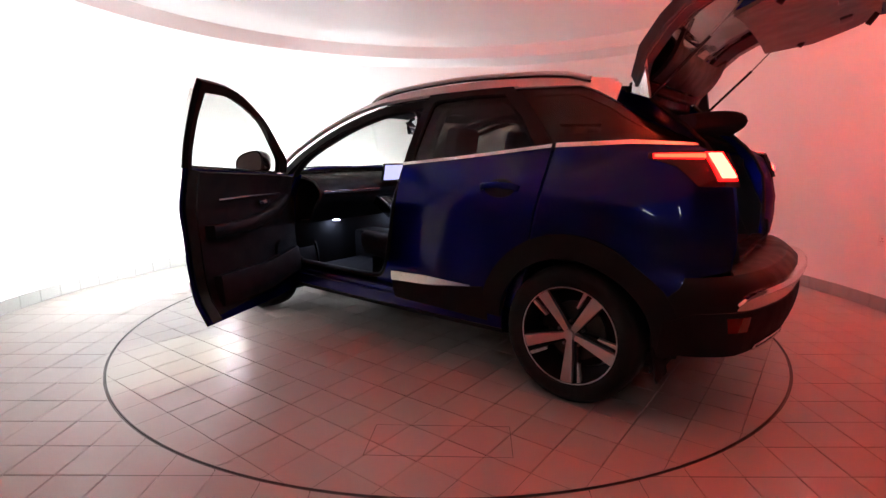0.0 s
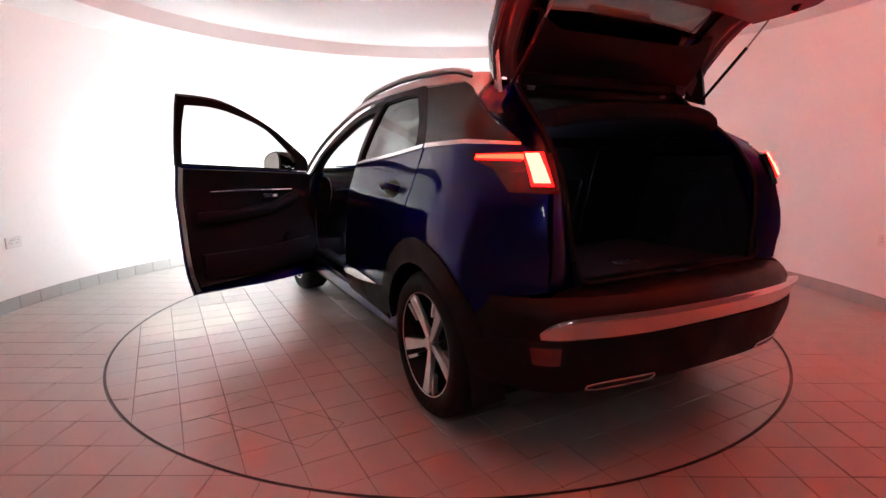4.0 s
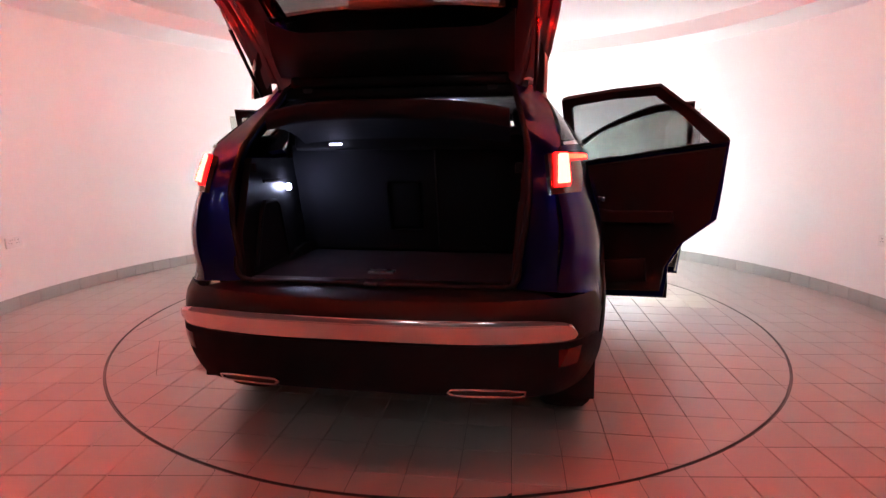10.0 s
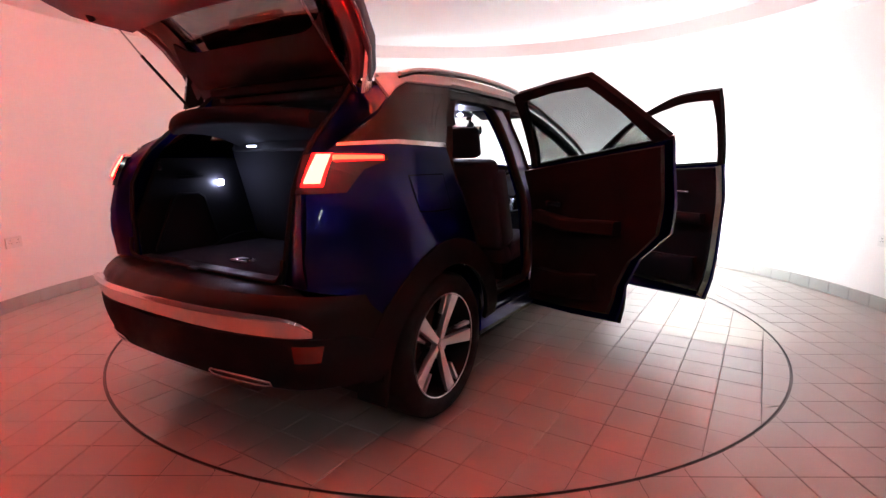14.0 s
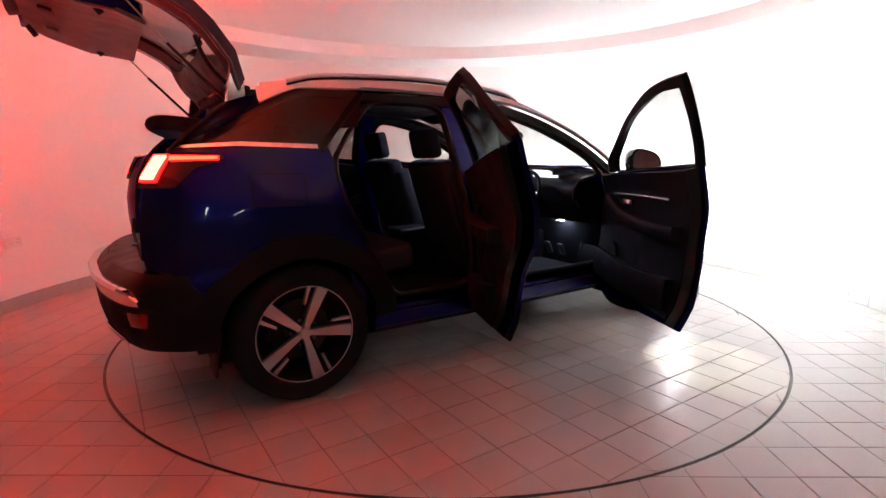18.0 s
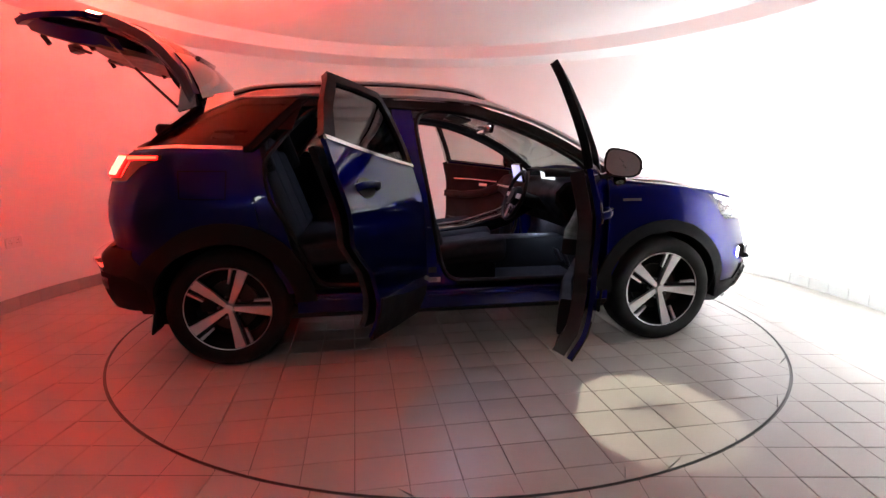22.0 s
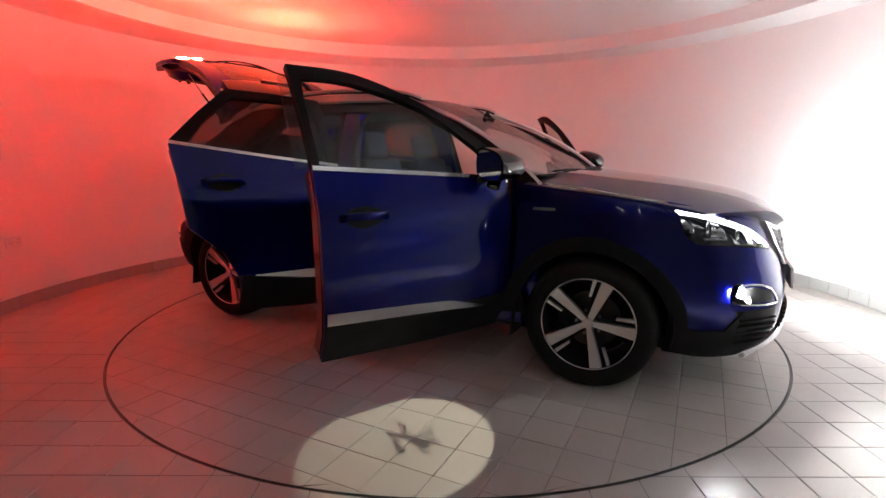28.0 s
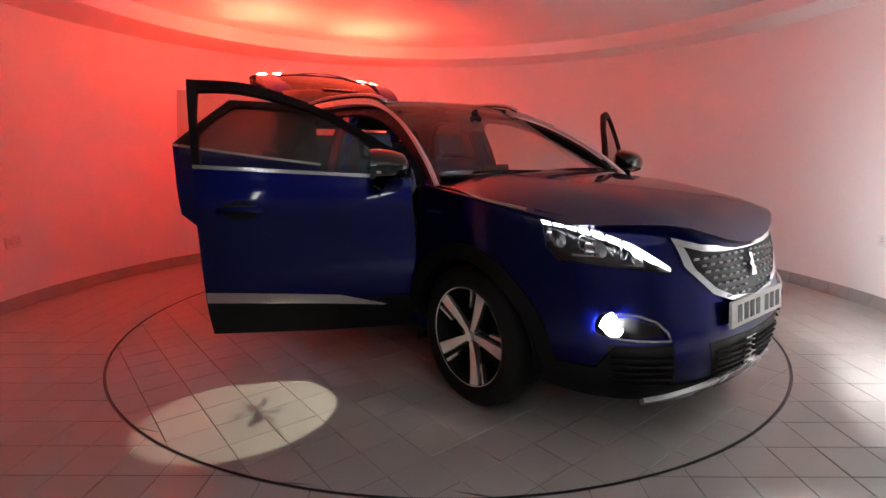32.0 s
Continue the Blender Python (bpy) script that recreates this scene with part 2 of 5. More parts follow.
def build_room():
    wall = part("wall_round", arc_sheet(-GAP, GAP, [(ROOM_R, 0), (ROOM_R, 0.8), (ROOM_R, 1.6), (ROOM_R, WALL_H), (ROOM_R + 0.15, WALL_H), (ROOM_R + 0.15, 0), (ROOM_R, 0)], 120), M_WALL)
    tagged(wall, "white painted curved plaster wall round the turntable", "wall", kind="structure")
    prof = [(RING_OUT, WALL_H), (3.2, WALL_H), (SOFFIT_R, WALL_H), (SOFFIT_R, CEIL_H), (RING_OUT, CEIL_H), (RING_OUT, WALL_H)]
    sof = grid_bm([[(RING_X + r * math.sin(a), RING_Y + r * math.cos(a), z) for r, z in prof] for a in [2 * math.pi * i / 160 for i in range(161)]])
    tagged(part("ceiling_soffit", sof, M_CEIL), "white plaster ring soffit below the ceiling", "ceiling", kind="structure")
    bm = bmesh.new()
    bmesh.ops.create_cone(bm, cap_ends=True, segments=96, radius1=RING_OUT - 0.05, radius2=RING_OUT - 0.05, depth=0.1, matrix=Matrix.Translation((RING_X, RING_Y, CEIL_H + 0.05)))
    tagged(part("ceiling", bm, M_CEIL), "plain white round plaster ceiling", "ceiling", kind="structure")
    # skirting tiles round the wall
    me = bpy.data.meshes.new("skirting_tile")
    b = box((0.198, 0.012, 0.106), (0, 0, 0.055), 0.003, 1)
    b.to_mesh(me)
    b.free()
    finish(me, M_SKIRT)
    step = 0.2 / ROOM_R
    base = part("baseboard", arc_sheet(-GAP, GAP, [(ROOM_R - 0.006, 0.0), (ROOM_R - 0.006, 0.104), (ROOM_R + 0.01, 0.104)], 120), M_GROUT)
    tagged(base, "grey ceramic tile skirting along the curved wall", "baseboard", kind="structure")
    n = int(2 * GAP / step)
    for i in range(n):
        a = -GAP + step * (i + 0.5)
        ob = new("skirting_tile", me)
        ob.matrix_basis = Matrix.Translation(room_point(a, ROOM_R - 0.012, 0)) @ pose(0, 0, 0, 0, 0, -math.degrees(a))
        ob.parent = base
    # open workshop bay behind the camera
    xe = ROOM_R * math.sin(GAP)
    ye = ROOM_Y + ROOM_R * math.cos(GAP)
    for s in (-1, 1):
        tagged(part("wall_bay", box((0.15, 3.9, 2.7), (s * (xe + 0.16) + ROOM_X, ye - 1.93, 1.35)), M_BAY), "grey painted side wall of the workshop bay", "wall", kind="structure")
    tagged(part("wall_back", box((2 * xe + 0.5, 0.15, 2.7), (ROOM_X, ye - 3.95, 1.35)), M_BAY), "grey painted back wall of the workshop bay", "wall", kind="structure")
    tagged(part("ceiling_bay", box((2 * xe + 0.5, 3.4, 0.1), (ROOM_X, ye - 2.3, 2.585)), M_BAY), "grey painted ceiling of the workshop bay", "ceiling", kind="structure")
    for x in (-0.75, 0.75):
        lamp = part("ceiling_lamp", box((0.16, 1.2, 0.06), (0, 0, 0), 0.01), M_SOCKET)
        lamp.matrix_basis = pose(ROOM_X + x, -5.2, 2.505)
        tagged(lamp, "white ceiling strip lamp with a glowing diffuser", "lamp", group="workshop lamps")
        part("diffuser", box((0.05, 1.14, 0.03), (0, 0, -0.032), 0.008), M_CEILGLOW, lamp)
    # socket plates on the wall
    for a in (radians(-87.95), radians(89.9)):
        s = part("wall_socket", box((0.148, 0.012, 0.088), (0, 0, 0), 0.004), M_SOCKET)
        s.matrix_basis = Matrix.Translation(room_point(a, ROOM_R - 0.006, 0.54)) @ pose(0, 0, 0, 0, 0, -math.degrees(a))
        tagged(s, "white twin wall socket on the curved wall", "socket", group="wall sockets")
        for k in (-0.036, 0.036):
            for dx, dz in ((0, 0.018), (-0.011, -0.004), (0.011, -0.004)):
                part("slot", box((0.004 if dz > 0 else 0.007, 0.002, 0.008 if dz > 0 else 0.004), (k + dx, -0.0065, dz)), M_DARKHOLE, s)
            part("switch", box((0.012, 0.006, 0.018), (k + (0.024 if k < 0 else -0.024), -0.0075, 0.022), 0.001), M_SOCKET, s)


def tile_mesh(size, mat):
    me = bpy.data.meshes.new("tile")
    b = box((size, size, 0.012), (0, 0, -0.006), 0.0022, 1)
    b.to_mesh(me)
    b.free()
    return finish(me, mat)


def clip_poly(poly, r, keep_in, n=64):
    """A tile cut by the rim circle, as a fan of points."""
    out = []
    for i in range(len(poly)):
        a, b = Vector(poly[i]), Vector(poly[(i + 1) % len(poly)])
        for k in range(8):
            out.append(a.lerp(b, k / 8))
    res = []
    for p in out:
        d = p.length
        res.append(p if (d <= r) == keep_in else p * (r / d))
    return res


def tiles(parent, name, turn, ox, oy, test, near, mat, edge_r, keep_in, pitch):
    """Lays square tiles; whole ones near the camera's foreground singly, the rest as one sheet of pieces."""
    size = pitch - 0.003
    me = tile_mesh(size, mat)
    rest = bmesh.new()
    rot2 = Matrix.Rotation(radians(turn), 2)
    cand = []
    for i in range(-26, 27):
        for j in range(-30, 27):
            c = rot2 @ Vector((ox + i * pitch, oy + j * pitch))
            cs = [c + rot2 @ Vector((a * size / 2, b * size / 2)) for a, b in ((-1, -1), (1, -1), (1, 1), (-1, 1))]
            ins = [p.length <= edge_r for p in cs]
            if not test(c):
                continue
            if all(k == keep_in for k in ins):
                cand.append((near(c), c))
            elif any(k == keep_in for k in ins):
                poly = clip_poly([Vector((p.x, p.y)) for p in cs], edge_r, keep_in)
                top = [rest.verts.new((p.x, p.y, 0)) for p in poly]
                try:
                    rest.faces.new(top)
                except ValueError:
                    pass
    cand.sort(key=lambda q: q[0])
    for k, (_, c) in enumerate(cand):
        m = Matrix.Translation((c.x, c.y, 0)) @ Matrix.Rotation(radians(turn), 4, "Z")
        if k < 300:
            ob = new(name, me)
            ob.matrix_basis = m @ pose(0, 0, random.uniform(-0.0006, 0.0004), random.uniform(-0.12, 0.12), random.uniform(-0.12, 0.12), 0)
            ob.parent = parent
        else:
            start = len(rest.verts)
            rest.from_mesh(me)
            rest.verts.ensure_lookup_table()
            bmesh.ops.transform(rest, matrix=m, verts=rest.verts[start:])
    tagged(part(name + "_field", rest, mat, parent, smooth=False), kind="stuff")


def build_floor():
    xe_bay = ROOM_R * math.sin(GAP)
    fl = bmesh.new()
    bmesh.ops.create_cone(fl, cap_ends=True, segments=96, radius1=4.2, radius2=4.2, depth=0.1, matrix=Matrix.Translation((ROOM_X, ROOM_Y, -0.058)))
    floor = tagged(part("floor", fl, M_GROUT), "beige-grey square ceramic floor tiles with dark joints", "floor", kind="structure")
    back = box((2 * xe_bay + 0.6, 5.2, 0.1), (ROOM_X, -4.4, -0.064))
    tagged(part("floor_bay", back, M_BAYFLOOR), "light grey concrete floor of the workshop bay", "floor", kind="structure")
    tiles(floor, "floor_tile", -0.3, -0.894 - TILE / 2, -2.137 + TILE / 2, lambda c: (c - Vector((ROOM_X, ROOM_Y))).length < ROOM_R + 0.12 and c.length > TABLE_R - 0.2, lambda c: (c - Vector((0, -3.9))).length, M_TILE, TABLE_R + 0.006, False, TILE)
    tb = bmesh.new()
    bmesh.ops.create_cone(tb, cap_ends=True, segments=128, radius1=TABLE_R - 0.006, radius2=TABLE_R - 0.006, depth=0.04, matrix=Matrix.Translation((0, 0, -0.0275)))
    table = part("turntable", tb, M_GROUT)
    tagged(table, "round tiled car turntable set flush in the floor", "turntable")
    n = 160
    rows = [[(r * math.cos(2 * math.pi * i / n), r * math.sin(2 * math.pi * i / n), z) for r, z in ((TABLE_R - 0.009, -0.02), (TABLE_R - 0.009, 0.0012), (TABLE_R - 0.005, 0.0012), (TABLE_R - 0.005, -0.02))] for i in range(n + 1)]
    part("rim", grid_bm(rows), M_STEEL, table, "thin dark steel edge strip")
    rows = [[(r * math.cos(2 * math.pi * i / n), r * math.sin(2 * math.pi * i / n), z) for r, z in ((TABLE_R + 0.002, -0.02), (TABLE_R + 0.002, 0.001), (TABLE_R + 0.006, 0.001), (TABLE_R + 0.006, -0.02))] for i in range(n + 1)]
    part("rim", grid_bm(rows), M_STEEL, floor)
    tiles(table, "tile", -40.3, -0.007, -0.011, lambda c: c.length < TABLE_R + 0.2, lambda c: -c.length, M_TILE, TABLE_R - 0.009, True, TABLE_TILE)
    # access hatch cut into the tiles
    quad = [(0.43, 1.73), (-0.17, 1.79), (-0.14, 2.03), (0.47, 1.97), (0.43, 1.73)]
    for p, q in zip(quad, quad[1:]):
        part("hatch_edge", sweep([(*p, -0.0005), (*q, -0.0005)], 0.0035, 0.002), M_GROUT, table, "thin dark edge of a floor hatch")
    return table


build_room()
TABLE = build_floor()


# ---- the car: x forward, y to its left, z up; origin on the ground midway between the axles ----
PLAN_X = [(-2.73, -2.13), (-2.4, -2.10), (-2.1, -2.005), (-1.95, -1.90), (-1.8, -1.785), (-1.6, -1.6), (-1.4, -1.4), (1.4, 1.4), (1.6, 1.6), (1.8, 1.79), (2.0, 1.968), (2.2, 2.118), (2.4, 2.196), (2.6, 2.232), (2.8, 2.245)]
PLAN_Y = [(-2.73, 0.0), (-2.4, 0.385), (-2.1, 0.69), (-1.95, 0.795), (-1.8, 0.858), (-1.6, 0.905), (-1.4, 0.915), (-0.9, 0.892), (0.0, 0.885), (0.9, 0.885), (1.4, 0.90), (1.6, 0.882), (1.8, 0.82), (2.0, 0.732), (2.2, 0.602), (2.4, 0.42), (2.6, 0.21), (2.8, 0.0)]
SIDE_Y = [(0.18, -0.10), (0.30, -0.055), (0.42, -0.008), (0.62, 0.004), (0.78, -0.006), (0.92, -0.01), (1.0, -0.028), (1.08, -0.055), (1.16, -0.08), (1.25, -0.108), (1.4, -0.175), (1.54, -0.25), (1.62, -0.31)]
NOSE_X = [(0.18, -0.10), (0.28, -0.005), (0.42, 0.022), (0.55, 0.018), (0.64, -0.005), (0.72, -0.028), (0.82, -0.06), (0.9, -0.11), (1.0, -0.22), (1.1, -0.4)]
TAIL_X = [(0.25, 0.04), (0.38, -0.015), (0.5, -0.045), (0.6, -0.045), (0.66, -0.03), (0.72, 0.03), (0.85, 0.01), (1.0, 0.02), (1.1, 0.035), (1.18, 0.06), (1.26, 0.10), (1.4, 0.30), (1.54, 0.45)]


def skin(u, z):
    """The car's outer surface on its left: u runs along the side and round the corners to nose and tail."""
    x, y = lerp_table(PLAN_X, u), lerp_table(PLAN_Y, u)
    flank = min(1, max(0, (2.73 - abs(u)) / 0.9))
    if u < -0.9 and z > 1.25:
        y -= 0.06 * (z - 1.25) / 0.2 * min(1, (-0.9 - u) / 0.5)
    y = max(0.0, y + lerp_table(SIDE_Y, z) * min(1, y / 0.5) * (0.6 + 0.4 * flank))
    if u > 1.2:
        x += lerp_table(NOSE_X, z) * min(1, (u - 1.2) / 0.9) ** 1.5
    if u < -1.2:
        x += lerp_table(TAIL_X, z) * min(1, (-1.2 - u) / 0.75) ** 1.5
    return Vector((x, y, z))


def skin_normal(u, z):
    a = skin(u + 0.01, z) - skin(u - 0.01, z)
    b = skin(u, z + 0.01) - skin(u, z - 0.01)
    n = b.cross(a)
    if n.length < 1e-9:
        n = Vector((1 if u > 0 else -1, 0, 0))
    n.normalize()
    if n.dot(Vector((0.3 * (1 if u > 0 else -1), 1, 0))) < 0 and abs(u) < 2.5:
        n = -n
    if abs(u) >= 2.5 and n.x * u < 0:
        n = -n
    return n


def on_skin(u, z, off=0.0, side=1):
    p = skin(u, z) + skin_normal(u, z) * off
    return Vector((p.x, p.y * side, p.z))


def split(line, n):
    out = []
    for i in range(len(line) - 1):
        for k in range(n):
            s = k / n
            out.append((line[i][0] * (1 - s) + line[i + 1][0] * s, line[i][1] * (1 - s) + line[i + 1][1] * s))
    out.append(line[-1])
    return out


def curve(line, n):
    """A smooth line through the points."""
    out = []
    for i in range(len(line) - 1):
        p = [Vector(line[max(0, min(len(line) - 1, i + k))]) for k in (-1, 0, 1, 2)]
        for k in range(n):
            t = k / n
            q = 0.5 * (2 * p[1] + (p[2] - p[0]) * t + (2 * p[0] - 5 * p[1] + 4 * p[2] - p[3]) * t * t + (3 * p[1] - p[0] - 3 * p[2] + p[3]) * t ** 3)
            out.append((q.x, q.y))
    out.append(tuple(line[-1]))
    return out


def patch(bot, top, n=4, nv=8, off=0.0, side=1, thick=0.0, both=False):
    """A panel on the car's skin between two lines of (u, z); both: it goes across the middle to the other side."""
    b, t = split(bot, n), split(top, n)

    def sheet(o):
        rows = []
        for i in range(len(b)):
            row = []
            for k in range(nv + 1):
                s = k / nv
                u, z = b[i][0] * (1 - s) + t[i][0] * s, b[i][1] * (1 - s) + t[i][1] * s
                row.append(on_skin(u, z, o, side))
            rows.append(row)
        if both:
            rows = rows + [[Vector((p.x, -p.y, p.z)) for p in r] for r in reversed(rows)]
        return rows
    mid = b[len(b) // 2]
    nn = skin_normal(mid[0], (mid[1] + t[len(t) // 2][1]) / 2)
    out = Vector((nn.x, 0 if both else nn.y * side, nn.z))
    front = sheet(off)
    if not thick:
        return grid_bm(front, 0, out)
    back = sheet(off - thick)
    bm = bmesh.new()
    vf = [[bm.verts.new(p) for p in r] for r in front]
    vb = [[bm.verts.new(p) for p in r] for r in back]
    nu = len(front)

    def face(*q):
        if len(set(q)) == 4:
            bm.faces.new(q)
    for i in range(nu - 1):
        for k in range(nv):
            face(vf[i][k], vf[i + 1][k], vf[i + 1][k + 1], vf[i][k + 1])
            face(vb[i][k + 1], vb[i + 1][k + 1], vb[i + 1][k], vb[i][k])
        face(vf[i][0], vb[i][0], vb[i + 1][0], vf[i + 1][0])
        face(vf[i][nv], vf[i + 1][nv], vb[i + 1][nv], vb[i][nv])
    for k in range(nv):
        face(vf[0][k], vf[0][k + 1], vb[0][k + 1], vb[0][k])
        face(vf[-1][k], vb[-1][k], vb[-1][k + 1], vf[-1][k + 1])
    bm.normal_update()
    outer = {v for r in vf for v in r}
    if sum(f.normal.dot(out) * f.calc_area() for f in bm.faces if all(v in outer for v in f.verts)) < 0:
        bmesh.ops.reverse_faces(bm, faces=bm.faces)
    bmesh.ops.remove_doubles(bm, verts=bm.verts, dist=0.0002)
    return bm


def ring(cx, cz, r, a0, a1, n):
    return [(cx + r * math.cos(radians(a0 + (a1 - a0) * i / n)), cz + r * math.sin(radians(a0 + (a1 - a0) * i / n))) for i in range(n + 1)]


WHEELS = [(1.345, 1), (1.345, -1), (-1.335, 1), (-1.335, -1)]
WHEEL_Z, TYRE_R, RIM_R = 0.345, 0.345, 0.243
FRONT_HINGE, REAR_HINGE = 0.95, -0.19
FRONT_ANGLE, REAR_ANGLE, GATE_ANGLE = 63.1, 63.5, 77
GATE_HINGE = (-1.47, 0.0, 1.535)


def spun(profile, seg=48):
    """Turns a profile of (y, radius) round the y axis."""
    rows = [[(r * math.cos(2 * math.pi * i / seg), y, r * math.sin(2 * math.pi * i / seg)) for y, r in profile] for i in range(seg + 1)]
    bm = grid_bm(rows)
    bmesh.ops.recalc_face_normals(bm, faces=bm.faces)
    return bm


def build_wheel(car, x, side, turn):
    """A road wheel; its outer face looks along +y before it is turned to its side."""
    w = empty("wheel")
    w.parent = car
    w.matrix_basis = pose(x, side * 0.775, WHEEL_Z, 0, 0, 0 if side > 0 else 180) @ pose(0, 0, 0, 0, turn if side > 0 else 0, 0)
    tyre = spun([(-0.105, RIM_R), (-0.112, 0.28), (-0.108, 0.318), (-0.085, 0.339), (-0.03, TYRE_R), (0.03, TYRE_R), (0.085, 0.339), (0.108, 0.318), (0.114, 0.285), (0.105, RIM_R + 0.004), (0.095, RIM_R - 0.006)])
    part("tyre", tyre, M_RUBBER, w)
    part("rim", spun([(0.098, RIM_R + 0.002), (0.106, RIM_R), (0.104, RIM_R - 0.005)]), M_ALLOY, w, "bright machined wheel rim")
    part("rim_barrel", spun([(0.103, RIM_R - 0.005), (0.07, RIM_R - 0.018), (-0.1, RIM_R - 0.028)]), M_ALLOYDARK, w)
    part("rim_well", spun([(-0.06, 0.20), (-0.06, 0.02)]), M_ALLOYDARK, w)
    part("brake_disc", spun([(-0.02, 0.15), (0.0, 0.15), (0.0, 0.06), (0.02, 0.055), (0.02, 0.01)]), M_DISC, w)
    part("brake_caliper", box((0.09, 0.07, 0.13), (0.125, -0.01, 0.03), 0.015), M_ALLOYDARK, w)
    for k in range(5):
        a = radians(72 * k + 113)
        ca, sa = math.cos(a), math.sin(a)

        def at(r, t, y):
            return Vector((r * ca - t * sa, y, r * sa + t * ca))
        # broad machined arm with a dark slot beside it
        rows = []
        for i in range(7):
            r = 0.02 + (RIM_R - 0.026) * i / 6
            hw = 0.014 + 0.018 * (i / 6) ** 0.9
            y = 0.075 + 0.022 * (i / 6) ** 1.5
            rows.append([at(r, -hw, y - 0.03), at(r, -hw, y), at(r, -hw * 0.93, y + 0.004), at(r, hw * 0.93, y + 0.004), at(r, hw, y), at(r, hw, y - 0.03)])
        part("spoke", grid_bm(rows, out=(0, 1, 0)), M_ALLOY, w)
        rows = []
        for i in range(5):
            r = 0.135 + (RIM_R - 0.142) * i / 4
            c = -0.048 - 0.010 * i / 4 - 0.010
            y = 0.083 + 0.014 * (i / 4)
            rows.append([at(r, c - 0.001 - 0.009 * i / 4, y - 0.02), at(r, c - 0.009 * i / 4, y + 0.002), at(r, c + 0.010, y + 0.002), at(r, c + 0.011, y - 0.02)])
        part("spoke_blade", grid_bm(rows, out=(0, 1, 0)), M_ALLOY, w)
        rows = []
        for i in range(7):
            r = 0.04 + (RIM_R - 0.05) * i / 6
            y = 0.055 + 0.03 * (i / 6) ** 1.5
            hw = 0.026 + 0.036 * (i / 6)
            rows.append([at(r, -hw, y - 0.03), at(r, -hw, y), at(r, hw * 0.6, y), at(r, hw * 0.65, y - 0.03)])
        part("spoke_back", grid_bm(rows, out=(0, 1, 0)), M_ALLOYDARK, w)
        part("wheel_bolt", disc(0.008, 0.02, tuple(at(0.055, 0.034, 0.055)), (90, 0, 0), 6), M_BRAKE, w)
    part("hub_cap", disc(0.031, 0.03, (0, 0.079, 0), (-90, 0, 0), 24, 0.027, 0.004), M_ALLOY, w, "silver hub cap")


def door_frame(inner, outer, side, n=4):
    return patch(inner, outer, n, 2, 0.004, side, 0.035)


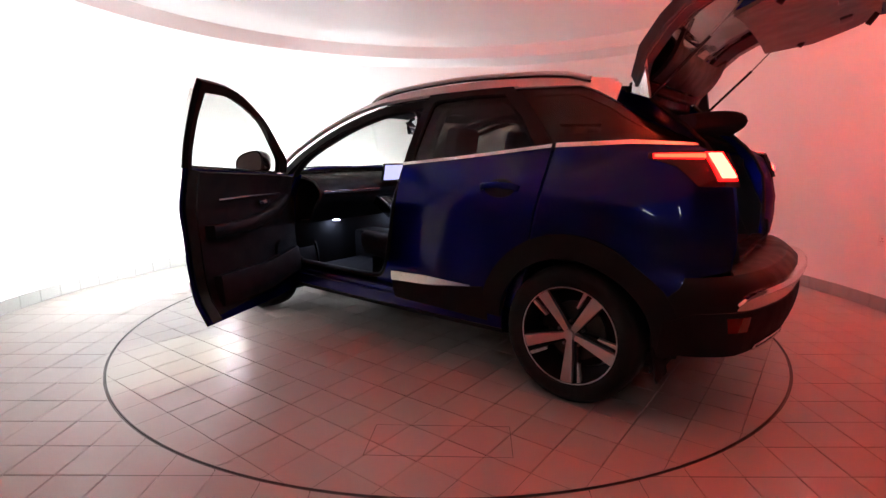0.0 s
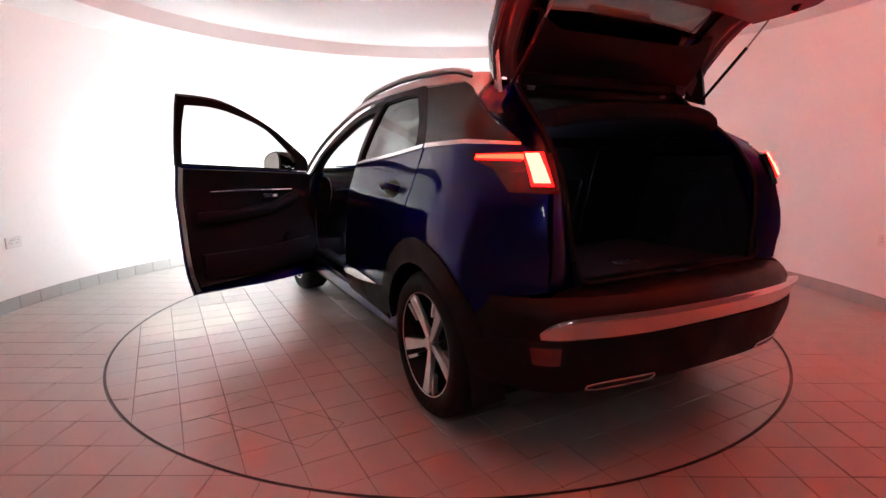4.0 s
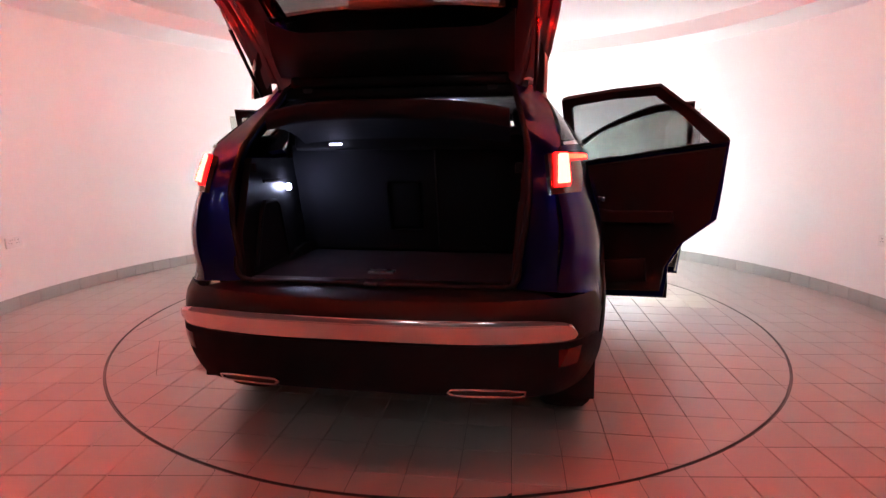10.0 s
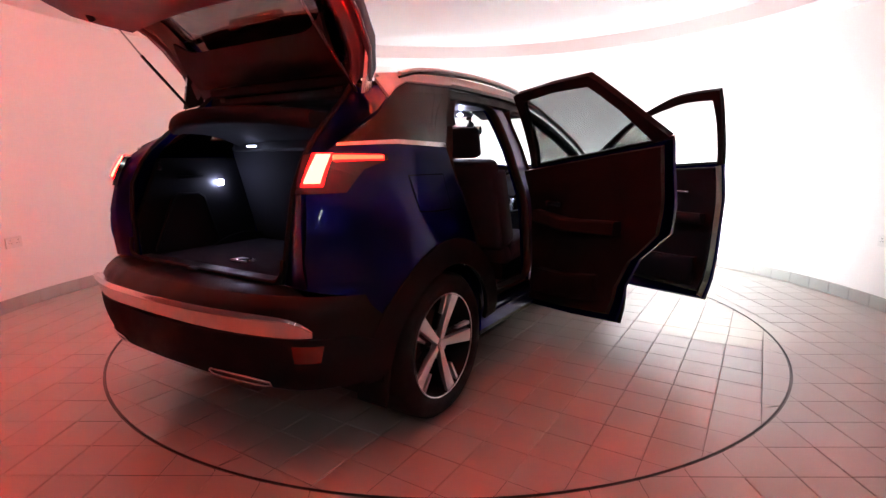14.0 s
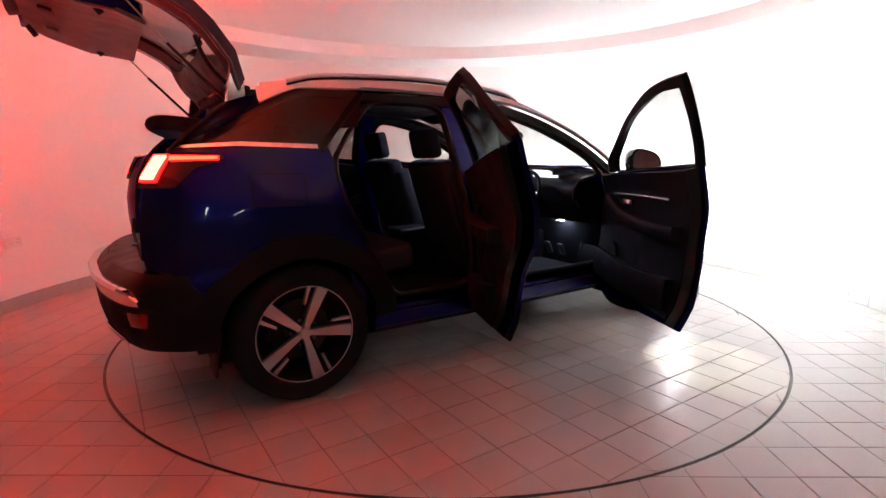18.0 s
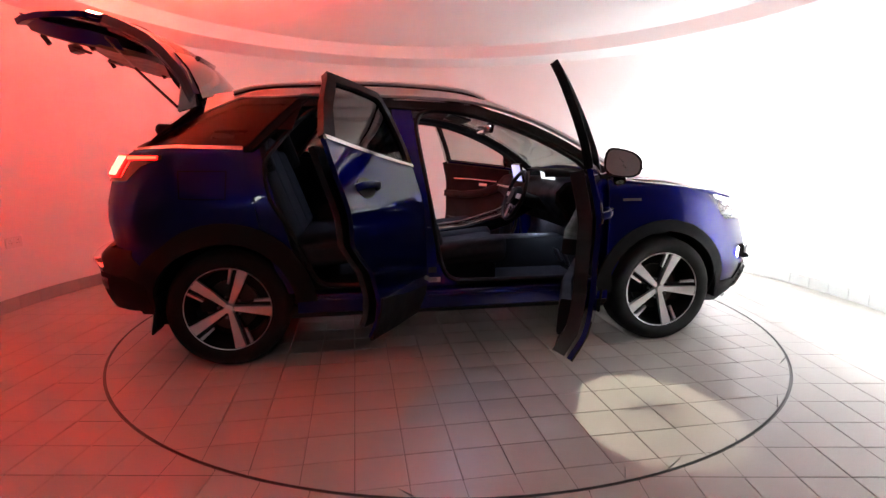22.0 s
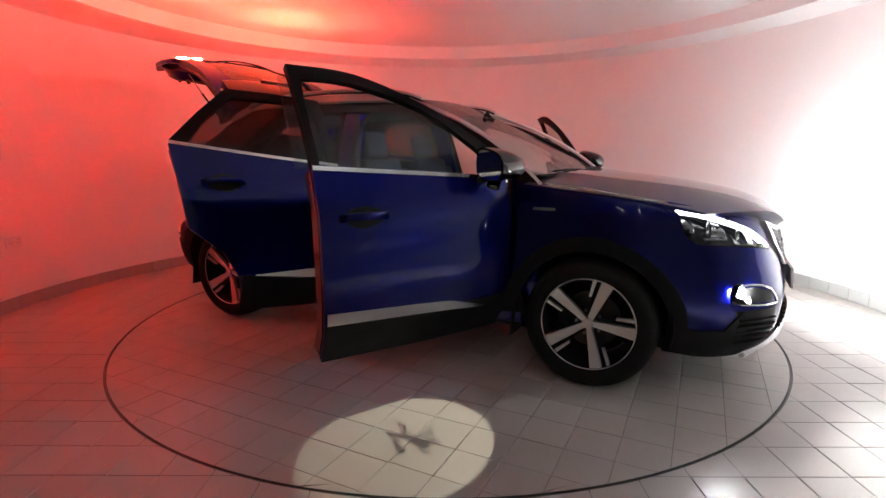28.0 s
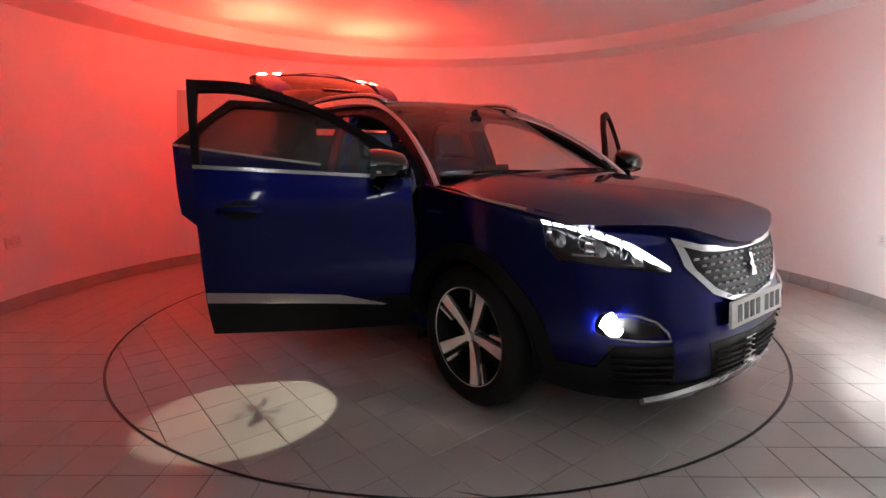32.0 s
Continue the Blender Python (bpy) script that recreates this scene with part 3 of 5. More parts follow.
def build_front_door(car, side):
    """A front door built shut and then swung on its front hinge."""
    h = skin(FRONT_HINGE, 0.6)
    o = (h.x, side * (h.y - 0.045), 0.6)
    belt = [(-0.185, 1.152), (0.2, 1.128), (0.55, 1.107), (0.875, 1.085)]
    door = part("front_door", patch([(-0.165, 0.288), (0.2, 0.27), (0.55, 0.26), (0.935, 0.265)], belt, 14, 28, 0, side, 0.022), M_PAINT, car, "", o)
    door.matrix_basis = pose(o[0] - 0.05, o[1] - side * 0.04, o[2], -side * 2.1, 4.3, 0) @ pose(0, 0, 0, 0, 0, -side * FRONT_ANGLE)
    P = lambda name, bm, mat, label="": part(name, bm, mat, door, label, o)
    P("lower_cladding", patch([(-0.165, 0.286), (0.4, 0.262), (0.935, 0.263)], [(-0.165, 0.486), (0.4, 0.452), (0.94, 0.47)], 6, 3, 0.008, side, 0.012), M_CLAD, "black plastic lower door cladding")
    P("sill_strip", patch([(-0.163, 0.481), (0.3, 0.452), (0.5, 0.438), (0.72, 0.418)], [(-0.163, 0.537), (0.3, 0.505), (0.5, 0.488), (0.74, 0.424)], 6, 2, 0.014, side, 0.012), M_CHROME, "polished silver strip low on the door")
    P("belt_trim", patch([(-0.185, 1.146), (0.2, 1.122), (0.55, 1.101), (0.80, 1.085)], [(-0.186, 1.164), (0.2, 1.140), (0.55, 1.119), (0.80, 1.103)], 5, 1, 0.008, side, 0.012), M_CHROME, "thin chrome waistline trim")
    glass_b = [(-0.25, 1.15), (0.1, 1.132), (0.42, 1.115), (0.79, 1.095)]
    glass_t = [(-0.265, 1.525), (0.06, 1.515), (0.40, 1.425), (0.78, 1.175)]
    P("window", patch(glass_b, glass_t, 5, 6, -0.012, side, 0.004), M_GLASS, "clear side window glass")
    inner = [(-0.150, 1.142), (-0.172, 1.40), (-0.170, 1.518), (0.06, 1.510), (0.40, 1.416), (0.62, 1.290), (0.755, 1.182), (0.77, 1.10)]
    outer = [(-0.186, 1.15), (-0.206, 1.40), (-0.222, 1.568), (0.09, 1.55), (0.43, 1.437), (0.68, 1.305), (0.86, 1.185), (0.88, 1.095)]
    inner, outer = [split(k[:3], 5)[:-1] + curve(k[2:], 5) for k in (inner, outer)]
    P("window_frame", door_frame(inner, outer, side, 1), M_CLAD, "black window frame")
    # inner trim
    P("trim_panel", patch([(-0.15, 0.31), (0.3, 0.315), (0.9, 0.35)], [(-0.175, 1.145), (0.3, 1.12), (0.86, 1.085)], 5, 10, -0.065, side, 0.03), M_TRIM, "dark moulded door lining")
    P("armrest", sweep([on_skin(-0.12, 0.80, -0.125, side), on_skin(0.2, 0.80, -0.145, side), on_skin(0.5, 0.83, -0.135, side), on_skin(0.74, 0.92, -0.11, side)], 0.065, 0.07), M_TRIM)
    P("decor_strip", sweep([on_skin(0.0, 0.99, -0.105, side), on_skin(0.3, 0.99, -0.106, side), on_skin(0.68, 0.975, -0.10, side)], 0.012, 0.014), M_CHROME, "thin silver inlay")
    P("inner_handle", sweep([on_skin(0.42, 0.925, -0.11, side), on_skin(0.47, 0.93, -0.125, side), on_skin(0.54, 0.92, -0.11, side)], 0.014, 0.03), M_CHROME, "chrome inner door handle")
    P("door_pocket", sweep([on_skin(-0.1, 0.45, -0.115, side), on_skin(0.35, 0.43, -0.145, side), on_skin(0.80, 0.47, -0.125, side)], 0.055, 0.17), M_TRIM)
    # blue-painted door edge coloured black, standing in for the shade on it
    P("edge_panel", patch([(-0.163, 0.29), (-0.156, 0.29)], [(-0.183, 1.15), (-0.176, 1.15)], 1, 8, -0.035, side, 0.06), M_GLOSSBLACK)
    P("speaker_grille", disc(0.085, 0.02, tuple(on_skin(0.66, 0.55, -0.10, side)), (90, 0, 0), 28, None, 0.005), M_CLAD)
    build_handle(door, o, 0.02, 0.945, side)
    build_mirror(door, o, side)
    return door


def build_handle(door, o, u, z, side):
    # flat black patch on the skin: the recess's shade is put into its colour
    low = [(u + 0.005 + 0.092 * math.cos(radians(180 + 180 * i / 10)), z + 0.047 * math.sin(radians(180 + 180 * i / 10))) for i in range(11)]
    part("handle_cup_shade", patch(low, [(a, 2 * z - b) for a, b in low], 1, 4, 0.0035, side, 0.004), M_SATINBLACK, door, "black patch standing for shade in the handle recess", o)
    grip = sweep([on_skin(u - 0.105, z, 0.004, side), on_skin(u - 0.09, z + 0.003, 0.032, side), on_skin(u, z + 0.006, 0.042, side), on_skin(u + 0.085, z + 0.003, 0.034, side), on_skin(u + 0.115, z, 0.004, side)], 0.018, 0.032)
    h = part("handle", grip, M_PAINT, door, "body-coloured pull handle", o)
    return h


def build_mirror(door, o, side):
    P = lambda name, bm, mat, label="": part(name, bm, mat, door, label, o)
    c = Vector((0.735, side * 0.940, 1.168))
    rows = []
    for i in range(9):
        s = i / 8
        x = c.x - 0.075 + 0.20 * s
        k = math.sqrt(max(0.0, 1 - (s * 0.93) ** 2.6))
        if i == 8:
            k = 0.12
        row = []
        for j in range(20):
            a = 2 * math.pi * j / 20
            ca, sa = math.cos(a), math.sin(a)
            row.append((x, c.y + side * 0.104 * k * math.copysign(abs(ca) ** 0.7, ca), c.z + 0.078 * k * math.copysign(abs(sa) ** 0.7, sa) * (1 - 0.18 * ca) - 0.012 * ca))
        rows.append(row)
    bm = grid_bm(rows, close=True)
    bmesh.ops.holes_fill(bm, edges=bm.edges)
    bmesh.ops.recalc_face_normals(bm, faces=bm.faces)
    bm.normal_update()
    gone = [f for f in bm.faces if f.normal.z < -0.2 and abs(f.calc_center_median().x - c.x) < 0.06]
    bmesh.ops.delete(bm, geom=gone, context="FACES")
    P("mirror_shell", bm, M_GLOSSBLACK, "gloss black door mirror shell")
    rows = []
    for i in range(4):
        k = (0.0, 0.4, 0.75, 0.88)[i]
        rows.append([(c.x - 0.079, c.y + side * 0.104 * k * math.copysign(abs(ca) ** 0.7, ca), c.z + 0.078 * k * math.copysign(abs(sa) ** 0.7, sa) * (1 - 0.18 * ca) - 0.012 * ca) for ca, sa in [(math.cos(2 * math.pi * j / 20), math.sin(2 * math.pi * j / 20)) for j in range(20)]])
    P("mirror_glass", grid_bm(rows, close=True, out=(-1, 0, 0)), M_MIRROR, "silvered mirror glass")
    P("mirror_arm", sweep([on_skin(0.70, 1.085, -0.01, side), Vector((0.72, side * 0.85, 1.09)), Vector((0.735, side * 0.90, 1.11))], 0.06, 0.03), M_GLOSSBLACK)
    P("mirror_band", sweep([Vector((c.x - 0.06, c.y - side * 0.10, c.z - 0.03)), Vector((c.x + 0.07, c.y - side * 0.06, c.z - 0.035)), Vector((c.x + 0.075, c.y + side * 0.06, c.z - 0.03)), Vector((c.x - 0.05, c.y + side * 0.107, c.z - 0.02))], 0.008, 0.012), M_CHROME)
    # floor projector: lamp, barrel and stencil, aimed outward of the open door
    lamp = Vector((c.x, c.y - side * 0.02, c.z - 0.035))
    goal = Vector(o) + door.matrix_basis.inverted() @ Vector((0.787, side * 1.718, 0.0))
    aim = (goal - lamp).normalized()
    frame_m = Matrix.Translation(lamp) @ aim.to_track_quat("-Z", "Y").to_matrix().to_4x4()
    dist = 0.085
    hole = 0.375 / (goal - lamp).length * dist

    def placed(bm):
        bmesh.ops.transform(bm, matrix=frame_m, verts=bm.verts)
        return bm
    n = 32
    barrel = [[(r * math.cos(2 * math.pi * k / n), r * math.sin(2 * math.pi * k / n), z) for k in range(n)] for r, z in ((0.0001, 0.006), (0.033, 0.006), (0.033, -dist), (hole, -dist))]
    pr = part("floor_projector", placed(grid_bm(barrel, close=True)), M_LENSBLACK, door, "small floor projector under the mirror", o)
    bm = bmesh.new()
    bmesh.ops.create_circle(bm, cap_ends=True, segments=12, radius=0.0009)
    bmesh.ops.reverse_faces(bm, faces=bm.faces)
    part("projector_lamp", placed(bm), M_SPOT, pr, "lit projector lamp", o)
    k = hole / 0.375
    strokes = [[(-0.10, 0.02), (-0.03, 0.0), (0.05, 0.02), (0.10, 0.015)], [(-0.03, 0.0), (-0.07, -0.05), (-0.12, -0.055)], [(0.0, 0.0), (0.05, -0.06), (0.03, -0.09)], [(0.04, 0.01), (0.10, -0.03), (0.12, -0.01)], [(-0.04, 0.01), (-0.03, 0.06), (0.02, 0.075), (0.03, 0.10)], [(0.06, 0.02), (0.09, 0.05), (0.12, 0.045)]]
    st = join(*[sweep([(side * x * k * 1.12, y * k * 1.12, -dist - 0.0004) for x, y in line], 0.026 * k, 0.0006) for line in strokes])
    part("stencil", placed(st), M_LENSBLACK, pr, "", o)


def build_rear_door(car, side, swing):
    o = (REAR_HINGE, side * 0.83, 0.0)
    belt = [(-0.228, 1.155), (-0.5, 1.178), (-0.72, 1.198), (-0.85, 1.21), (-1.0, 1.225), (-1.185, 1.248)]
    door = part("rear_door", patch([(-0.18, 0.285), (-0.5, 0.29), (-0.845, 0.31), (-0.86, 0.5), (-0.945, 0.655), (-1.12, 0.80)], belt, 9, 28, 0, side, 0.022), M_PAINT, car, "", o)
    door.matrix_basis = pose(*o)
    if swing:
        door.matrix_basis = pose(o[0] - 0.063, o[1] + side * 0.043, o[2] - 0.012, side * 2.42, 1.33, 0) @ pose(0, 0, 0, 0, 0, -side * swing)
    P = lambda name, bm, mat, label="": part(name, bm, mat, door, label, o)
    P("lower_cladding", patch([(-0.18, 0.283), (-0.5, 0.288), (-0.862, 0.308)], [(-0.19, 0.468), (-0.52, 0.475), (-0.852, 0.52)], 6, 3, 0.008, side, 0.012), M_CLAD, "black plastic lower door cladding")
    P("sill_strip", patch([(-0.19, 0.465), (-0.45, 0.475), (-0.78, 0.513)], [(-0.19, 0.522), (-0.45, 0.528), (-0.78, 0.52)], 6, 2, 0.014, side, 0.012), M_CHROME, "polished silver strip low on the door")
    P("belt_trim", patch([(-0.228, 1.15), (-0.6, 1.181), (-1.185, 1.24)], [(-0.229, 1.167), (-0.6, 1.198), (-1.185, 1.257)], 6, 1, 0.008, side, 0.012), M_CHROME, "thin chrome waistline trim")
    P("window", patch([(-0.26, 1.155), (-0.6, 1.18), (-1.14, 1.24)], [(-0.315, 1.53), (-0.6, 1.545), (-0.84, 1.54)], 5, 6, -0.012, side, 0.004), M_PRIVACY, "dark tinted side window glass")
    inner = [(-0.285, 1.155), (-0.335, 1.505), (-0.36, 1.522), (-0.60, 1.535), (-0.825, 1.528), (-0.97, 1.40), (-1.10, 1.24)]
    outer = [(-0.232, 1.155), (-0.285, 1.56), (-0.32, 1.567), (-0.60, 1.577), (-0.855, 1.575), (-1.02, 1.425), (-1.18, 1.262)]
    P("window_frame", door_frame(inner, outer, side), M_CLAD, "black window frame")
    P("trim_panel", patch([(-0.2, 0.31), (-0.5, 0.312), (-0.83, 0.33), (-0.85, 0.5), (-0.93, 0.655), (-1.09, 0.80)], [(-0.235, 1.15), (-0.5, 1.172), (-0.72, 1.192), (-0.85, 1.205), (-1.0, 1.22), (-1.17, 1.236)], 5, 10, -0.065, side, 0.03), M_TRIM, "dark moulded door lining")
    P("armrest", sweep([on_skin(-0.3, 0.86, -0.10, side), on_skin(-0.55, 0.82, -0.13, side), on_skin(-0.9, 0.82, -0.12, side)], 0.09, 0.07), M_TRIM)
    P("inner_handle", sweep([on_skin(-0.38, 0.96, -0.11, side), on_skin(-0.44, 0.965, -0.125, side), on_skin(-0.5, 0.95, -0.11, side)], 0.014, 0.03), M_CHROME, "chrome inner door handle")
    P("door_pocket", sweep([on_skin(-0.3, 0.46, -0.12, side), on_skin(-0.5, 0.45, -0.13, side), on_skin(-0.75, 0.48, -0.11, side)], 0.07, 0.14), M_TRIM)
    build_handle(door, o, -0.93, 1.041, side)
    return door


def build_gate(car):
    """The tailgate, built shut and swung up on the roof's rear edge."""
    o = GATE_HINGE
    def across(x, z, hw, bow, n=14, off=0.0):
        return [Vector((x + off - bow * (1 - abs(2 * j / n - 1) ** 2), hw * (2 * j / n - 1), z + bow * 0.5 * (1 - abs(2 * j / n - 1) ** 2))) for j in range(n + 1)]
    top = [(-1.455, 1.535, 0.53), (-1.55, 1.54, 0.56), (-1.65, 1.525, 0.575), (-1.73, 1.49, 0.58), (-1.75, 1.475, 0.58)]
    gate = part("tailgate", grid_bm([across(x, z, hw, 0.035) for x, z, hw in top], 0.025, (0, 0, 1)), M_GLOSSBLACK, car, "raised tailgate with a black roof spoiler", o)
    gate.matrix_basis = pose(*o, 0, GATE_ANGLE, 0)
    P = lambda name, bm, mat, label="": part(name, bm, mat, gate, label, o)
    G = [(-1.72, 1.475, 0.49), (-1.82, 1.40, 0.52), (-1.90, 1.31, 0.55), (-1.965, 1.22, 0.56), (-1.985, 1.17, 0.55)]
    P("rear_window", grid_bm([across(x, z, hw, 0.05) for x, z, hw in G], 0.005, (-1, 0, 0.5)), M_PRIVACY, "tinted rear window glass")
    for s in (-1, 1):
        pts = [(-1.50, 1.535, 0.44, 0.635), (-1.63, 1.525, 0.455, 0.668), (-1.76, 1.465, 0.475, 0.688), (-1.84, 1.41, 0.50, 0.698), (-1.92, 1.317, 0.525, 0.703), (-1.975, 1.237, 0.535, 0.705), (-1.99, 1.15, 0.54, 0.705)]
        rows = [[Vector((x - 0.012 * (1 - k / 4), s * (a + (b - a) * k / 4), z - 0.01 * (k / 4) ** 2)) for k in range(5)] for x, z, a, b in pts]
        P("gate_pillar", grid_bm(rows, 0.012, (-1, 0, 0.5)), M_PAINT, "blue gate pillar beside the glass")
        prof = [(0.0, 0.0), (-0.004, 0.045), (-0.018, 0.060), (-0.036, 0.058), (-0.044, 0.036), (-0.062, 0.032), (-0.078, 0.038), (-0.088, 0.062), (-0.104, 0.070), (-0.122, 0.064), (-0.14, 0.04), (-0.165, 0.02)]
        rows = [[Vector((x + 0.75 * d, s * (b + w), z - 0.012 - 0.66 * d)) for w, d in prof] for x, z, a, b in pts[:-1]]
        P("pillar_flange", grid_bm(rows, 0.004, (1, 0, -0.5)), M_FLANGE, "glossy folded gate pillar flange")
        for w, d, r in ((-0.012, 0.052, 0.010), (-0.100, 0.062, 0.009)):
            P("pillar_bead", sweep([(x + 0.75 * d, s * (b + w), z - 0.012 - 0.66 * d) for x, z, a, b in pts[:-1]], 2 * r, 2 * r, (0, 1, 0), 10), M_FLANGE, "rounded glossy edge of the gate pillar")
        P("spoiler_fin", grid_bm([[(-1.432, s * 0.61, 1.51), (-1.42, s * 0.648, 1.412)], [(-1.50, s * 0.612, 1.522), (-1.495, s * 0.65, 1.445)], [(-1.58, s * 0.615, 1.527), (-1.58, s * 0.648, 1.483)], [(-1.64, s * 0.618, 1.522), (-1.64, s * 0.64, 1.502)], [(-1.67, s * 0.622, 1.512), (-1.67, s * 0.632, 1.507)]], 0.015, (0, s, 0)), M_SILVER, "silver side fin of the spoiler")
        P("fin_lining", grid_bm([[(-1.43, s * 0.592, 1.51), (-1.418, s * 0.63, 1.41)], [(-1.54, s * 0.595, 1.52), (-1.535, s * 0.63, 1.46)], [(-1.67, s * 0.604, 1.512), (-1.67, s * 0.612, 1.505)]], 0.006, (0, -s, 0)), M_CLAD)
        P("window_border", grid_bm([[Vector((x + 0.012, s * (a + w), z - 0.012)) for w in (-0.03, 0.03, 0.09)] for x, z, a, b in pts[2:]], 0.004, (1, 0, -0.5)), M_GLOSSBLACK, "black border of the rear window")
        panel_x = lambda y, z, off: lerp_table([(0.9, -2.06), (1.0, -2.04), (1.13, -2.01), (1.18, -1.985)], z) - 0.05 * (1 - (y / 0.69) ** 2) - off
        def lens(y0, y1, zs, off, thick):
            return grid_bm([[Vector((panel_x(y0 + (y1 - y0) * k / 6, z, off), s * (y0 + (y1 - y0) * k / 6), z)) for k in range(7)] for z in zs], thick, (-1, 0, 0))
        P("gate_lamp", lens(0.42, 0.675, (1.18, 1.14, 1.10, 1.06), 0.004, 0.01), M_REDLENS, "red rear lamp lens on the gate")
        P("gate_light", lens(0.585, 0.655, (1.17, 1.13), 0.012, 0.008), M_GATE, "lit red lamp on the raised gate")
        P("gate_light", lens(0.44, 0.495, (1.15, 1.115), 0.012, 0.008), M_GATE, "lit red lamp on the raised gate")
        P("hinge", box((0.09, 0.05, 0.03), (-1.45, s * 0.42, 1.52), 0.008), M_STEEL)
    L = [(-1.985, 1.18, 0.60), (-2.01, 1.13, 0.70), (-2.04, 1.0, 0.69), (-2.065, 0.88, 0.66), (-2.08, 0.78, 0.61), (-2.085, 0.72, 0.56)]
    P("lower_panel", grid_bm([across(x, z, hw, 0.05) for x, z, hw in L], 0.03, (-1, 0, 0)), M_PAINT, "blue lower tailgate panel")
    P("lamp_band", grid_bm([across(x, z, hw, 0.05, off=-0.012) for x, z, hw in [(-2.0, 1.175, 0.42), (-2.03, 1.09, 0.42)]], 0.01, (-1, 0, 0)), M_GLOSSBLACK, "gloss black band between the lamps")
    inn = [(-1.80, 1.20, 0.52), (-1.85, 1.10, 0.60), (-1.885, 1.0, 0.60), (-1.94, 0.90, 0.575), (-1.985, 0.82, 0.54), (-2.04, 0.74, 0.48)]
    P("inner_lining", grid_bm([across(x, z, hw, 0.03) for x, z, hw in inn], 0.03, (1, 0, 0)), M_LINING, "grey moulded tailgate lining")
    for s in (-1, 1):
        rows = [[Vector((x, s * (hw - 0.005), z)), Vector((x - 0.08, s * (hw + 0.05), z))] for x, z, hw in inn]
        P("lining_edge", grid_bm(rows, 0.006, (0, s, 0)), M_PAINT)
    rows = []
    for k in range(7):
        q = k / 6
        row = []
        for j in range(25):
            t = 2 * j / 24 - 1
            reach = 0.200 + 0.06 * max(0.0, (abs(t) - 0.70) / 0.30) ** 2 * q
            d = 0.012 + (reach - 0.012) * q
            row.append(Vector((-1.492 - 0.949 * d, 0.515 * t, 1.462 - 0.316 * d - 0.022 * math.sin(math.pi * q) + 0.014 * (1 - t * t))))
        rows.append(row)
    P("upper_lining", grid_bm(rows, 0.018, (0.3, 0, -1)), M_TRIM, "dark upper gate lining with a curved edge at the glass")
    P("latch", box((0.05, 0.1, 0.05), (-2.03, 0, 0.735), 0.008), M_STEEL)
    for y in (-0.22, 0.22):
        P("grab_recess", box((0.016, 0.13, 0.055), (-1.955, y, 0.86), 0.008, 2, (0, 28, 0)), M_DARKHOLE, "black grab recess")
    for y, z, x in ((-0.40, 0.765, -2.0), (0.40, 0.765, -2.0), (-0.537, 1.04, -1.885), (0.537, 1.04, -1.885)):
        P("buffer", disc(0.014, 0.06, (x, y, z), (0, 70, 0), 12), M_RUBBER, "black rubber buffer")
    P("wiper_motor", box((0.08, 0.26, 0.06), (-1.91, 0.0, 1.16), 0.02), M_TRIM)
    P("rear_wiper", sweep([(-2.03, -0.02, 1.20), (-1.98, 0.25, 1.27), (-1.97, 0.4, 1.275)], 0.014, 0.014), M_CLAD)
    P("brake_lamp", box((0.05, 0.36, 0.03), (-1.775, 0, 1.49), 0.006, 2, (0, 30, 0)), M_LENS, "dark high-level brake lamp")
    return gate


